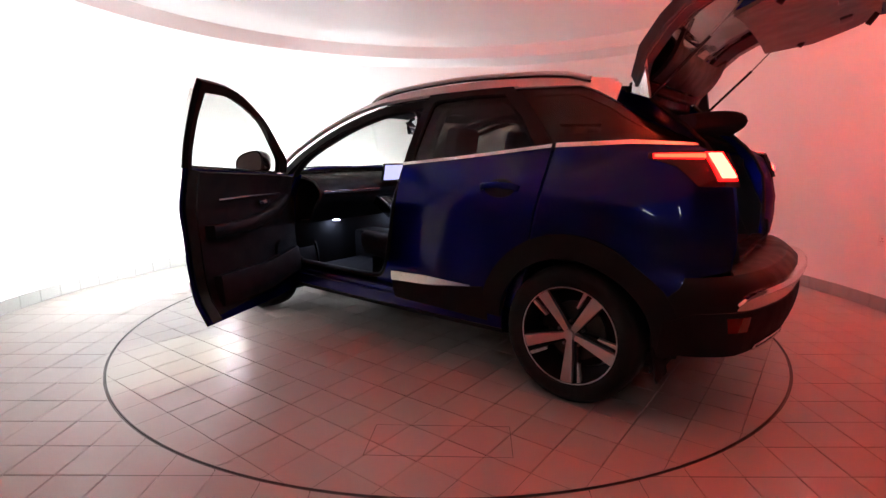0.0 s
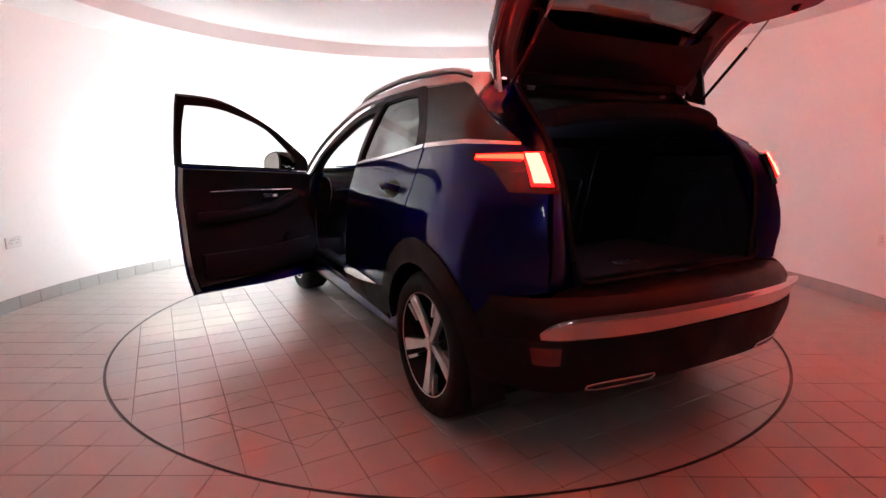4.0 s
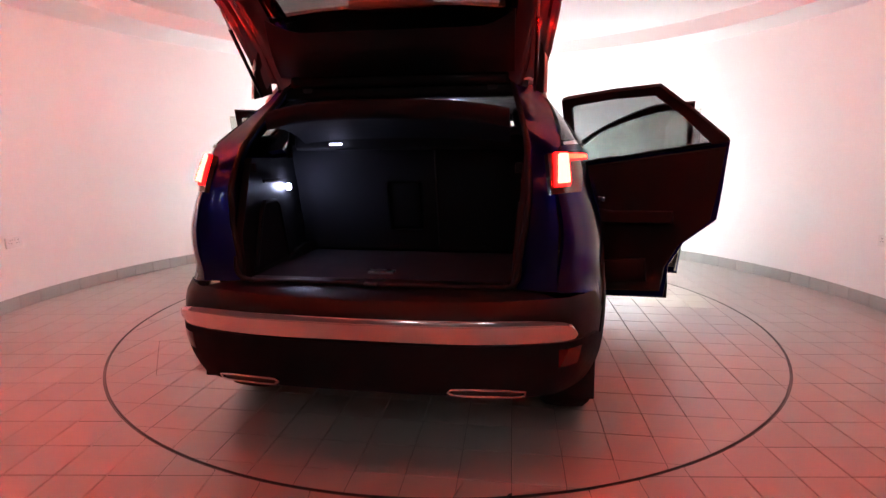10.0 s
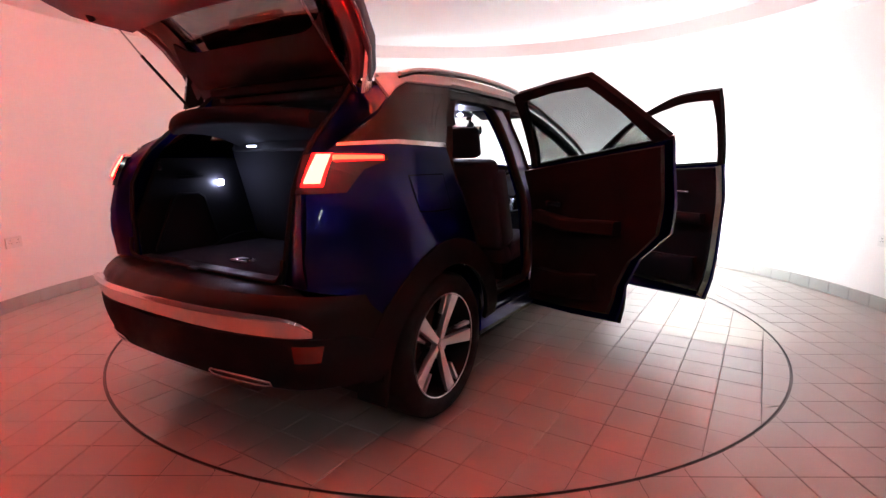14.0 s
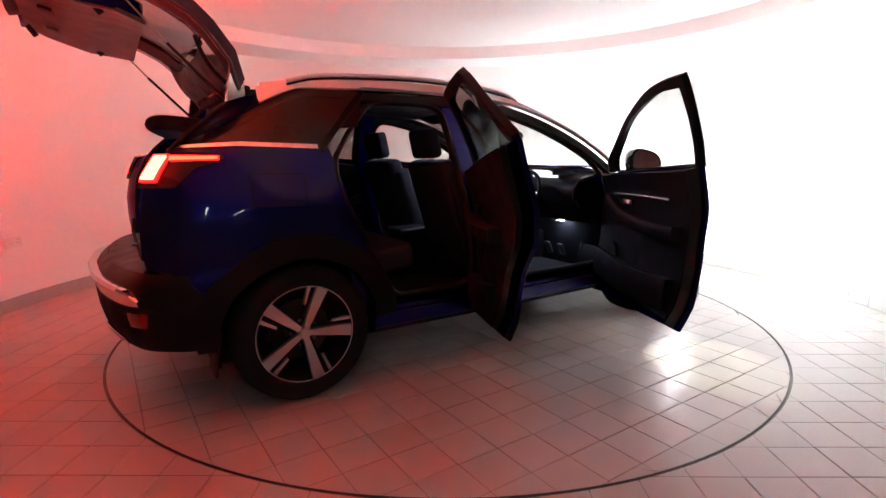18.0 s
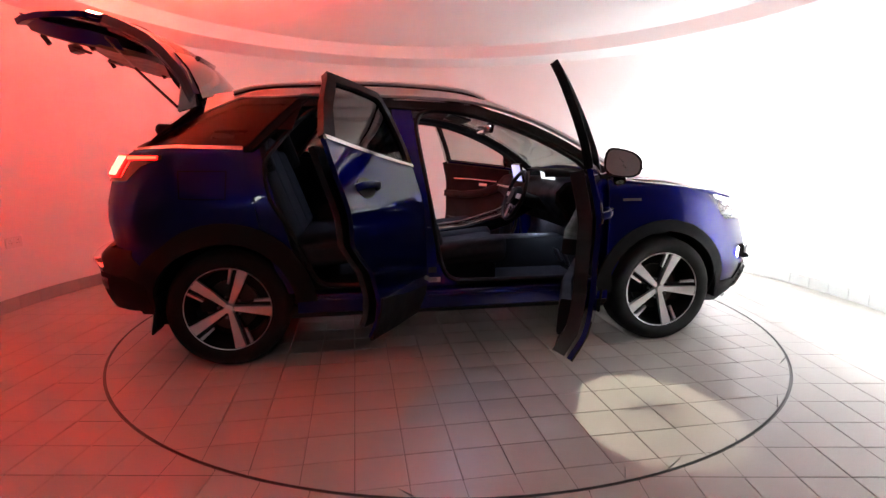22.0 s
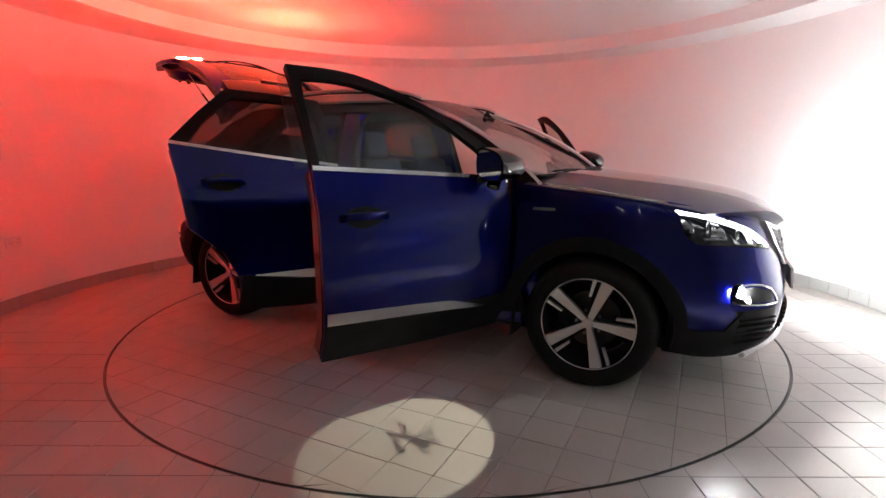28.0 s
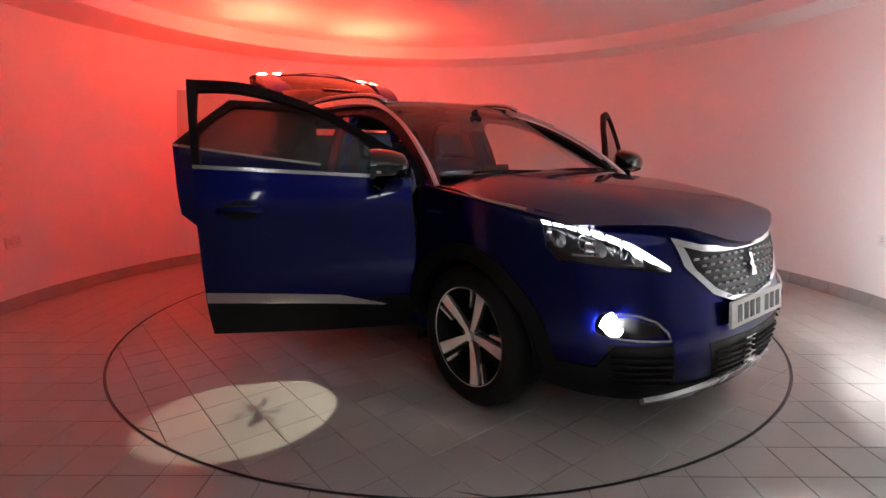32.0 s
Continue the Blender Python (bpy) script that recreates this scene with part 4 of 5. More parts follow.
def build_shell(car):
    P = lambda name, bm, mat, label="": part(name, bm, mat, car, label)
    for s in (1, -1):
        # front wing
        arc = [(0.955, 0.46)] + ring(1.345, 0.345, 0.40, 160, 12, 14) + [(1.76, 0.43)]
        top = [(0.955, 1.055)] + [(0.965 + (1.80 - 0.965) * i / 14, 1.053 - 0.10 * (i / 14) ** 1.25) for i in range(15)] + [(1.82, 0.93)]
        P("front_wing", patch(arc, top, 3, 20, 0, s, 0.015), M_PAINT, "blue front wing")
        P("wing_heel", patch([(0.955, 0.33), (1.02, 0.33)], [(0.955, 0.47), (0.985, 0.47)], 3, 3, 0, s, 0.015), M_CLAD)
        P("wheel_arch_trim", patch(ring(1.345, 0.345, 0.385, 178, -2, 24), ring(1.345, 0.335, 0.468, 178, -2, 24), 1, 3, 0.010, s, 0.02), M_CLAD, "black plastic wheel arch trim")
        P("wheel_arch_trim", patch(ring(-1.335, 0.345, 0.385, 182, 4, 24), ring(-1.335, 0.345, 0.50, 182, 4, 24), 1, 3, 0.010, s, 0.02), M_CLAD, "black plastic wheel arch trim")
        # rear quarter
        arc = [(-1.127, 0.80)] + ring(-1.335, 0.345, 0.43, 66, 166, 13)
        top = [(-1.207 - (1.80 - 1.207) * i / 14, 1.248 + 0.012 * math.sin(math.pi * i / 14)) for i in range(15)]
        P("rear_quarter", patch(arc, top, 3, 24, 0, s, 0.015), M_PAINT, "blue rear quarter panel")
        P("rear_corner", patch([(-1.733, 0.444), (-1.83, 0.66), (-1.95, 0.70), (-2.10, 0.72)], [(-1.80, 1.254), (-1.87, 1.251), (-1.935, 1.246), (-2.04, 1.19)], 10, 24, 0, s, 0.015), M_PAINT, "blue rear corner panel")
        edge = [(-2.10, 0.72, 0.53, -1.95), (-2.10, 0.80, 0.545, -1.94), (-2.09, 0.95, 0.57, -1.93), (-2.07, 1.08, 0.58, -1.91), (-2.04, 1.18, 0.575, -1.86), (-1.935, 1.255, 0.57, -1.80), (-1.84, 1.327, 0.555, -1.72), (-1.70, 1.39, 0.54, -1.64), (-1.555, 1.452, 0.525, -1.56), (-1.58, 1.51, 0.51, -1.50)]
        rows = []
        for u, z, yi, xi in edge:
            a, b = on_skin(u, z, 0, s), Vector((xi, s * yi, z))
            mid = a.lerp(b, 0.45)
            mid.x = a.x * 0.8 + b.x * 0.2
            rows.append([a, a.lerp(mid, 0.5), mid, mid.lerp(b, 0.6), b, Vector((b.x + 0.06, b.y + s * 0.01, b.z))])
        P("boot_surround", grid_bm(rows, 0.012, (-1, 0, 0)), M_PAINT, "dark blue boot opening surround")
        P("opening_seal", sweep([(x - 0.008, s * y, z) for u, z, y, x in edge], 0.02, 0.024, (0, 1, 0), 8), M_RUBBER, "black rubber boot seal")
        P("belt_trim", patch([(-1.207, 1.240), (-1.6, 1.25), (-1.94, 1.24)], [(-1.207, 1.260), (-1.6, 1.268), (-1.94, 1.25)], 6, 1, 0.008, s, 0.012), M_CHROME, "thin chrome waistline trim")
        P("quarter_window", patch([(-1.197, 1.257), (-1.45, 1.264), (-1.7, 1.264), (-1.93, 1.256)], [(-0.91, 1.547), (-1.24, 1.540), (-1.536, 1.454), (-1.935, 1.261)], 5, 6, 0.005, s, 0.004), M_PRIVACY, "dark tinted quarter window")
        P("quarter_window_edge", patch([(-1.195, 1.255), (-1.05, 1.42), (-0.91, 1.548), (-1.24, 1.54), (-1.536, 1.455), (-1.93, 1.262)], [(-1.285, 1.262), (-1.12, 1.41), (-0.98, 1.51), (-1.23, 1.505), (-1.50, 1.425), (-1.82, 1.27)], 4, 1, -0.002, s, 0.008), M_SATINBLACK)
        P("roof_corner", patch([(-0.90, 1.553), (-1.24, 1.541), (-1.40, 1.497), (-1.54, 1.452)], [(-0.90, 1.578), (-1.2, 1.572), (-1.4, 1.555), (-1.60, 1.535)], 4, 4, 0.0125, s, 0.012), M_ARCH, "silver roof corner panel")
        for lo, hi in (([(-1.44, 1.25), (-1.7, 1.25), (-1.93, 1.248)], [(-1.40, 1.50), (-1.56, 1.437), (-1.88, 1.272)]), ([(-0.95, 1.375), (-1.25, 1.372), (-1.45, 1.37)], [(-0.89, 1.535), (-1.2, 1.53), (-1.45, 1.475)]), ([(-1.16, 1.25), (-1.3, 1.25), (-1.46, 1.25)], [(-1.16, 1.325), (-1.3, 1.325), (-1.46, 1.325)])):
            P("pillar_lining", patch(lo, hi, 3, 4, -0.03, s, 0.02), M_TRIM)
        if s < 0:
            P("fuel_flap_gap", patch([(-1.30, 0.972), (-1.42, 0.972), (-1.545, 0.98)], [(-1.295, 1.128), (-1.42, 1.13), (-1.562, 1.13)], 4, 3, 0.0012, s, 0.002), M_LENSBLACK)
            P("fuel_flap", patch([(-1.305, 0.977), (-1.42, 0.977), (-1.54, 0.985)], [(-1.30, 1.123), (-1.42, 1.125), (-1.556, 1.125)], 4, 3, 0.0022, s, 0.003), M_PAINT, "blue fuel filler flap")
            P("tyre_label", patch([(-0.180, 0.440), (-0.100, 0.440)], [(-0.180, 0.472), (-0.100, 0.472)], 1, 1, -0.046, s, 0.003), M_SOCKET, "small white tyre pressure label")
            P("pillar_label", patch([(-0.175, 0.505), (-0.125, 0.505)], [(-0.175, 0.54), (-0.125, 0.54)], 1, 1, -0.046, s, 0.003), M_LINING, "small grey label on the door pillar")
            for k in range(3):
                P("label_mark", patch([(-0.173, 0.447 + 0.008 * k), (-0.125, 0.447 + 0.008 * k)], [(-0.173, 0.450 + 0.008 * k), (-0.125, 0.450 + 0.008 * k)], 1, 1, -0.0445, s, 0.001), M_DARKHOLE)
        # silver roof arch and pillars
        arch = [(1.06, 1.055), (0.90, 1.185), (0.70, 1.315), (0.45, 1.435), (0.15, 1.526), (-0.15, 1.556), (-0.5, 1.567), (-0.9, 1.565), (-1.5, 1.535)]
        arch2 = [(1.074, 1.062), (0.912, 1.196), (0.710, 1.328), (0.457, 1.450), (0.15, 1.555), (-0.15, 1.598), (-0.5, 1.612), (-0.9, 1.606), (-1.53, 1.562)]
        arch, arch2 = curve(arch, 5), curve(arch2, 5)
        P("roof_arch", patch(arch, arch2, 1, 2, 0.008, s, 0.024), M_ARCH, "satin silver arch along the roof edge")
        dark = [(x - 0.02, z - 0.05) for x, z in arch]
        P("pillar_trim", patch(dark, arch, 1, 2, -0.035, s, 0.03), M_TRIM)
        P("b_pillar", patch([(-0.28, 0.42), (-0.10, 0.42)], [(-0.37, 1.55), (-0.25, 1.56)], 3, 8, -0.05, s, 0.06), M_PAINT, "blue centre door pillar")
        P("pillar_foot", patch([(-0.20, 0.40), (0.02, 0.40)], [(-0.20, 0.56), (-0.11, 0.56)], 3, 6, -0.049, s, 0.05), M_PAINT)
        P("a_post", patch([(0.93, 0.35), (1.05, 0.35)], [(0.86, 1.10), (1.06, 1.07)], 3, 8, -0.05, s, 0.05), M_PAINT)
        P("c_post", patch([(-0.89, 0.40), (-1.02, 0.40)], [(-1.13, 1.27), (-1.26, 1.255)], 3, 8, -0.045, s, 0.04), M_PAINT)
        P("c_post_upper", patch([(-1.16, 1.25), (-1.29, 1.255)], [(-0.86, 1.56), (-0.99, 1.55)], 3, 8, -0.022, s, 0.03), M_TRIM)
        P("sill", sweep([(-0.95, s * 0.775, 0.35), (0.0, s * 0.78, 0.345), (0.98, s * 0.775, 0.35)], 0.16, 0.13), M_PAINT, "blue painted body sill")
        P("sill_ridge", sweep([(-0.93, s * 0.853, 0.375), (0.0, s * 0.858, 0.370), (0.96, s * 0.853, 0.375)], 0.02, 0.018, seg=8), M_PAINT)
        P("sill_guard", sweep([(-0.95, s * 0.80, 0.283), (0.0, s * 0.80, 0.278), (0.98, s * 0.80, 0.283)], 0.10, 0.03), M_CLAD, "black lower sill edge")
        P("sill_plate", sweep([(-0.85, s * 0.76, 0.428), (0.0, s * 0.765, 0.424), (0.90, s * 0.76, 0.428)], 0.10, 0.008), M_TRIM)
        for x0, x1 in ((0.0, 0.75), (-0.75, -0.35)):
            P("tread_plate", sweep([(x0, s * 0.79, 0.431), (x1, s * 0.785, 0.432)], 0.03, 0.006), M_CHROME, "bright metal sill tread")
        front = [(0.10, 0.436), (-0.02, 0.45), (-0.085, 0.53), (-0.12, 0.70), (-0.165, 1.0), (-0.21, 1.30), (-0.215, 1.44), (-0.15, 1.505), (0.0, 1.505), (0.2, 1.465), (0.45, 1.375), (0.70, 1.245), (0.86, 1.11), (0.89, 0.95), (0.88, 0.70), (0.86, 0.53), (0.80, 0.45), (0.68, 0.436), (0.10, 0.436)]
        rear = [(-0.45, 0.44), (-0.34, 0.46), (-0.30, 0.55), (-0.325, 0.9), (-0.365, 1.25), (-0.375, 1.46), (-0.44, 1.52), (-0.62, 1.53), (-0.80, 1.52), (-0.90, 1.46), (-1.03, 1.31), (-1.10, 1.18), (-1.07, 0.98), (-0.97, 0.78), (-0.89, 0.60), (-0.82, 0.47), (-0.70, 0.44), (-0.45, 0.44)]
        for loop in (front, rear):
            P("door_seal", sweep([on_skin(u, z, -0.062, s) for u, z in curve(loop, 4)], 0.03, 0.05, (0, 1, 0), 8), M_RUBBER, "black rubber door opening seal")
        # mud flaps
        for x in (0.935, -1.735):
            P("mud_flap", box((0.012, 0.16, 0.22), (x, s * 0.79, 0.32), 0.004, 1, (0, 6 if x > 0 else 10, 0)), M_RUBBER, "black rubber mud flap")
        # arch liners
        for cx in (1.345, -1.335):
            rows = [[(cx + 0.40 * math.cos(radians(a)), s * y, 0.345 + 0.40 * math.sin(radians(a))) for y in (0.55, 0.70, 0.85)] for a in range(-10, 195, 12)]
            P("arch_liner", grid_bm(rows, 0.01), M_CLAD)
            bm = disc(0.41, 0.02, (cx, s * 0.54, 0.36), (90, 0, 0), 24)
            bmesh.ops.bisect_plane(bm, geom=bm.verts[:] + bm.edges[:] + bm.faces[:], plane_co=(0, 0, 0.23), plane_no=(0, 0, -1), clear_outer=True)
            P("arch_wall", bm, M_CLAD)
        # roof rail
        rail = [(0.22, 0.60, 1.545), (0.12, 0.607, 1.582), (-0.1, 0.612, 1.61), (-0.5, 0.615, 1.628), (-0.9, 0.612, 1.618), (-1.15, 0.607, 1.598), (-1.28, 0.60, 1.565)]
        xs = [0.22 - 1.5 * k / 40 for k in range(41)]
        ry, rz = [(x, y) for x, y, z in reversed(rail)], [(x, z) for x, y, z in reversed(rail)]
        P("roof_rail", sweep([(x, s * lerp_table(ry, x), lerp_table(rz, x) + 0.012) for x in xs], 0.024, 0.02, seg=16), M_ARCH, "satin silver roof rail")
        # black strip added to fill the gap between rail and arch
        P("rail_gap_strip", sweep([(x, s * (lerp_table(ry, x) - 0.004), lerp_table(rz, x) - 0.004) for x in xs], 0.010, 0.012), M_SATINBLACK, "black strip filling the gap under the roof rail")
        # tail lamp: lens, glowing claw and its bar
        P("tail_lamp", patch([(-1.67, 1.19), (-1.80, 1.155), (-1.90, 1.072), (-2.09, 1.07)], [(-1.675, 1.213), (-1.82, 1.22), (-1.95, 1.218), (-2.06, 1.21)], 4, 5, 0.006, s, 0.02), M_LENS, "dark smoked tail lamp lens")
        P("tail_light_lens", patch([(-1.992, 1.094), (-2.070, 1.094)], [(-1.952, 1.212), (-2.03, 1.212)], 4, 4, 0.016, s, 0.014), M_REDGLOW, "glowing red tail lamp lens")
        P("tail_light", patch([(-2.003, 1.104), (-2.058, 1.104)], [(-1.965, 1.204), (-2.017, 1.204)], 4, 4, 0.027, s, 0.023), M_TAIL, "lit red tail light claw")
        P("tail_bar_lens", patch([(-1.695, 1.188), (-1.83, 1.186), (-1.945, 1.183)], [(-1.695, 1.209), (-1.83, 1.210), (-1.945, 1.210)], 4, 2, 0.012, s, 0.012), M_REDGLOW, "glowing red tail lamp lens")
        P("tail_bar", patch([(-1.702, 1.193), (-1.83, 1.191), (-1.955, 1.189)], [(-1.702, 1.204), (-1.83, 1.205), (-1.955, 1.206)], 4, 2, 0.015, s, 0.012), M_BAR, "lit red tail light bar")
        P("bumper_reflector", patch([(-2.012, 0.470), (-2.10, 0.472)], [(-1.995, 0.535), (-2.105, 0.537)], 3, 2, 0.014, s, 0.012), M_REDLENS, "red rear bumper reflector")
        loop = [(-2.20, 0.370), (-2.205, 0.388), (-2.28, 0.401), (-2.38, 0.409), (-2.45, 0.411), (-2.462, 0.400), (-2.44, 0.386), (-2.33, 0.378), (-2.23, 0.367), (-2.20, 0.370)]
        P("exhaust_hole", patch([(-2.21, 0.37), (-2.445, 0.388)], [(-2.215, 0.392), (-2.45, 0.409)], 4, 2, 0.014, s, 0.004), M_DARKHOLE, "black exhaust opening")
        P("exhaust_trim", sweep([on_skin(u, z, 0.018, s) for u, z in split(loop, 2)], 0.009, 0.009, (0.9, 0.4, 0.1)), M_CHROME, "chrome exhaust trim")
        # headlamp
        low = [(1.725, 0.962), (1.76, 0.885), (1.85, 0.79), (2.02, 0.778), (2.2, 0.764), (2.322, 0.745)]
        high = [(1.73, 0.972), (1.85, 0.957), (1.933, 0.943), (2.068, 0.910), (2.185, 0.86), (2.335, 0.755)]
        lamp = P("headlamp", patch(low, high, 3, 5, 0.004, s, 0.004), M_CLEAR, "clear headlamp with a dark interior")
        H = lambda name, bm, mat, label="": part(name, bm, mat, lamp, label)
        H("lamp_housing", patch([(u, z - 0.01) for u, z in low], [(u, z + 0.01) for u, z in high], 3, 5, -0.085, s, 0.01), M_LENS)
        H("lamp_bezel", patch(low, [(u + 0.004, z + 0.01) for u, z in low], 3, 1, -0.004, s, 0.08), M_GLOSSBLACK)
        ends = [1.815, 1.87, 1.93, 1.985, 2.04, 2.095, 2.15, 2.205, 2.26, 2.318]
        lower = [(1.80, 0.934), (1.933, 0.919), (2.068, 0.884), (2.176, 0.836), (2.25, 0.788), (2.32, 0.75)]
        upper = [(1.80, 0.951), (1.933, 0.938), (2.068, 0.905), (2.185, 0.858), (2.265, 0.804), (2.33, 0.758)]
        for k in range(9):
            us = [ends[k] + 0.006, (ends[k] + ends[k + 1]) / 2, ends[k + 1] - (0.006 if k < 6 else -0.007)]
            H("daytime_light", patch([(u, lerp_table(lower, u)) for u in us], [(u, lerp_table(upper, u)) for u in us], 2, 2, -0.002, s, 0.02), M_DRL, "lit white daytime running light")
        H("daytime_tail", patch([(2.26, 0.765), (2.29, 0.752), (2.318, 0.748)], [(2.26, 0.795), (2.29, 0.78), (2.318, 0.753)], 2, 2, -0.004, s, 0.02), M_CHROME, "silver tail of the running light")
        for u, z in ((1.90, 0.868), (2.07, 0.835)):
            p = on_skin(u, z, 0, s) + Vector((-0.075, -s * 0.015, 0))
            circ = [(math.cos(2 * math.pi * k / 24), math.sin(2 * math.pi * k / 24)) for k in range(24)]
            tube = [[(p.x - 0.012, p.y, p.z)] * 24] + [[(p.x + d, p.y + 0.034 * c, p.z + 0.034 * q) for c, q in circ] for d in (-0.012, 0.0)]
            tube.append([(p.x + 0.044 * (1 - max(0.0, q) ** 1.5) + 0.010 * max(0.0, -q) + 0.002, p.y + 0.034 * c, p.z + 0.034 * q) for c, q in circ])
            H("projector_tube", grid_bm(tube, close=True), M_SILVER, "silver projector tube")
            H("main_beam", disc(0.026, 0.004, tuple(p), (0, 72, 0), 24), M_LENS, "dark unlit projector lens")
            # dark glass ball, chrome crescent and blades beside the tube
            q = on_skin(u + 0.075, z + 0.004, -0.055, s)
            H("projector_ring", sweep([q + Vector((0.012, -0.4 * s * 0.03 * math.cos(a), 0)) + Vector((-0.2 * math.cos(a) * 0.03, s * 0.03 * math.cos(a), 0.03 * math.sin(a))) for a in [2 * math.pi * k / 20 for k in range(21)]], 0.007, 0.007, (1, 0, 0)), M_CHROME, "chrome lamp ring")
            H("reflector_blade", patch([(u + 0.115, z - 0.055), (u + 0.15, z - 0.055)], [(u + 0.105, z + 0.028), (u + 0.15, z + 0.018)], 2, 2, -0.03, s, 0.006), M_CHROME, "bright reflector blade")
            H("reflector_blade", patch([(u + 0.02, z - 0.06), (u + 0.14, z - 0.062)], [(u + 0.02, z - 0.052), (u + 0.14, z - 0.054)], 2, 2, -0.02, s, 0.02), M_CHROME, "bright reflector blade")
            H("lamp_divider", patch([(u - 0.055, z - 0.06), (u - 0.04, z - 0.06)], [(u - 0.05, z + 0.04), (u - 0.035, z + 0.04)], 2, 2, -0.02, s, 0.05), M_GLOSSBLACK)
        P("nose_panel", patch([(1.80, 0.965), (1.933, 0.945), (2.068, 0.912), (2.185, 0.862), (2.26, 0.81), (2.335, 0.757)], [(1.80, 0.985), (1.933, 0.965), (2.068, 0.945), (2.2, 0.928), (2.3, 0.92), (2.37, 0.91)], 3, 3, 0, s, 0.012), M_PAINT)
        P("fog_recess", patch([(2.01, 0.515), (2.11, 0.503), (2.24, 0.505)], [(2.02, 0.565), (2.11, 0.581), (2.225, 0.55)], 4, 4, 0.006, s, 0.012), M_SATINBLACK, "black fog lamp recess")
        rim = [(2.0, 0.515), (2.04, 0.500), (2.14, 0.494), (2.265, 0.492), (2.252, 0.525), (2.21, 0.566), (2.15, 0.588), (2.08, 0.594), (2.015, 0.574), (2.0, 0.545), (2.0, 0.515)]
        P("fog_surround", sweep([on_skin(u, z, 0.014, s) for u, z in split(rim, 2)], 0.010, 0.012, (0.8, 0.5 * s, 0.2)), M_CHROME, "chrome fog lamp surround")
        p, n = on_skin(2.035, 0.548, 0.0, s), (Vector((0.92, 0.33 * s, 0.19))).normalized()
        across_n, up_n = Vector((-n.y, n.x, 0)).normalized(), Vector((0, 0, 1))
        # added shield round the lamp; its longer lower lip blocks light towards the floor
        cup = []
        for r, d in ((0.0455, -0.02), (0.0455, 1), (0.050, 1), (0.050, -0.02)):
            ring_pts = []
            for k in range(32):
                a = 2 * math.pi * k / 32
                deep = d if d < 0 else 0.008 + 0.048 * max(0.0, -math.sin(a)) ** 0.5 + 0.006 * max(0.0, math.sin(a)) ** 0.5
                ring_pts.append(p + n * deep + across_n * (r * math.cos(a)) + up_n * (r * math.sin(a)))
            cup.append(ring_pts)
        P("fog_shield", grid_bm(cup, close=True), M_SATINBLACK, "black shield added to keep fog light off the floor")
        dome = [[p + n * (0.002 + 0.018 * math.cos(a)) + across_n * (0.044 * math.sin(a) * math.cos(2 * math.pi * k / 24)) + up_n * (0.044 * math.sin(a) * math.sin(2 * math.pi * k / 24)) for k in range(24)] for a in [0.001 + math.pi / 2 * q / 6 for q in range(7)]]
        P("fog_light", grid_bm(dome, close=True, out=tuple(n)), M_FOG, "blazing white fog light")
        P("air_intake", patch([(2.06, 0.285), (2.17, 0.282), (2.30, 0.295)], [(2.025, 0.462), (2.15, 0.466), (2.29, 0.468)], 4, 4, 0.004, s, 0.015), M_SATINBLACK)
        for k in range(5):
            z = 0.295 + 0.03 * k
            P("intake_slat", sweep([on_skin(u, z, 0.012, s) for u in (2.04, 2.12, 2.20, 2.28)], 0.014, 0.008), M_CLAD)
    # bumpers, across the car
    P("rear_bumper", patch([(-1.74, 0.40), (-1.9, 0.40), (-2.1, 0.40), (-2.4, 0.40), (-2.72, 0.41)], [(-1.74, 0.60), (-1.86, 0.695), (-2.1, 0.70), (-2.4, 0.70), (-2.72, 0.70)], 5, 10, 0.004, 1, 0.02, True), M_SATINBLACK, "dark plastic rear bumper")
    P("bumper_cladding", patch([(-1.74, 0.355), (-1.9, 0.35), (-2.1, 0.35), (-2.25, 0.358), (-2.4, 0.375), (-2.72, 0.385)], [(-1.74, 0.50), (-1.86, 0.55), (-2.1, 0.562), (-2.25, 0.564), (-2.4, 0.566), (-2.72, 0.568)], 5, 6, 0.012, 1, 0.02, True), M_CLAD, "black plastic lower bumper")
    us = [-2.035, -2.05, -2.075, -2.10, -2.15, -2.2, -2.3, -2.4, -2.5, -2.6, -2.73]
    low = [lerp_table([(-2.73, 0.582), (-2.4, 0.574), (-2.1, 0.566), (-2.035, 0.566)], u) for u in us]
    high = [lerp_table([(-2.73, 0.645), (-2.4, 0.643), (-2.15, 0.636), (-2.075, 0.622), (-2.035, 0.585)], u) for u in us]
    rows = []
    for u, z0, z1 in zip(us, low, high):
        k = 0.35 + 0.65 * min(1, (-2.035 - u) / 0.06)
        rows.append([on_skin(u, z0, 0.012), on_skin(u, z0 * 0.6 + z1 * 0.4, 0.012 + 0.012 * k), on_skin(u, z0 * 0.25 + z1 * 0.75, 0.012 + 0.026 * k), on_skin(u, z1 * 0.94 + z0 * 0.06, 0.012 + 0.034 * k), on_skin(u, z1 + 0.004, 0.012 + 0.03 * k), on_skin(u, z1 + 0.008, 0.008)])
    rows = rows + [[Vector((p.x, -p.y, p.z)) for p in r] for r in reversed(rows[:-1])]
    P("bumper_trim", grid_bm(rows, 0.006, (-1, 0, 0)), M_CHROME, "chrome strip across the rear bumper")
    rows = []
    for k in range(-10, 11):
        t = k / 10
        a = skin(-2.73 + 0.63 * abs(t), 0.70)
        sy = 1 if t > 0 else -1
        y1, y2 = a.y * sy * 0.93, 0.52 * t
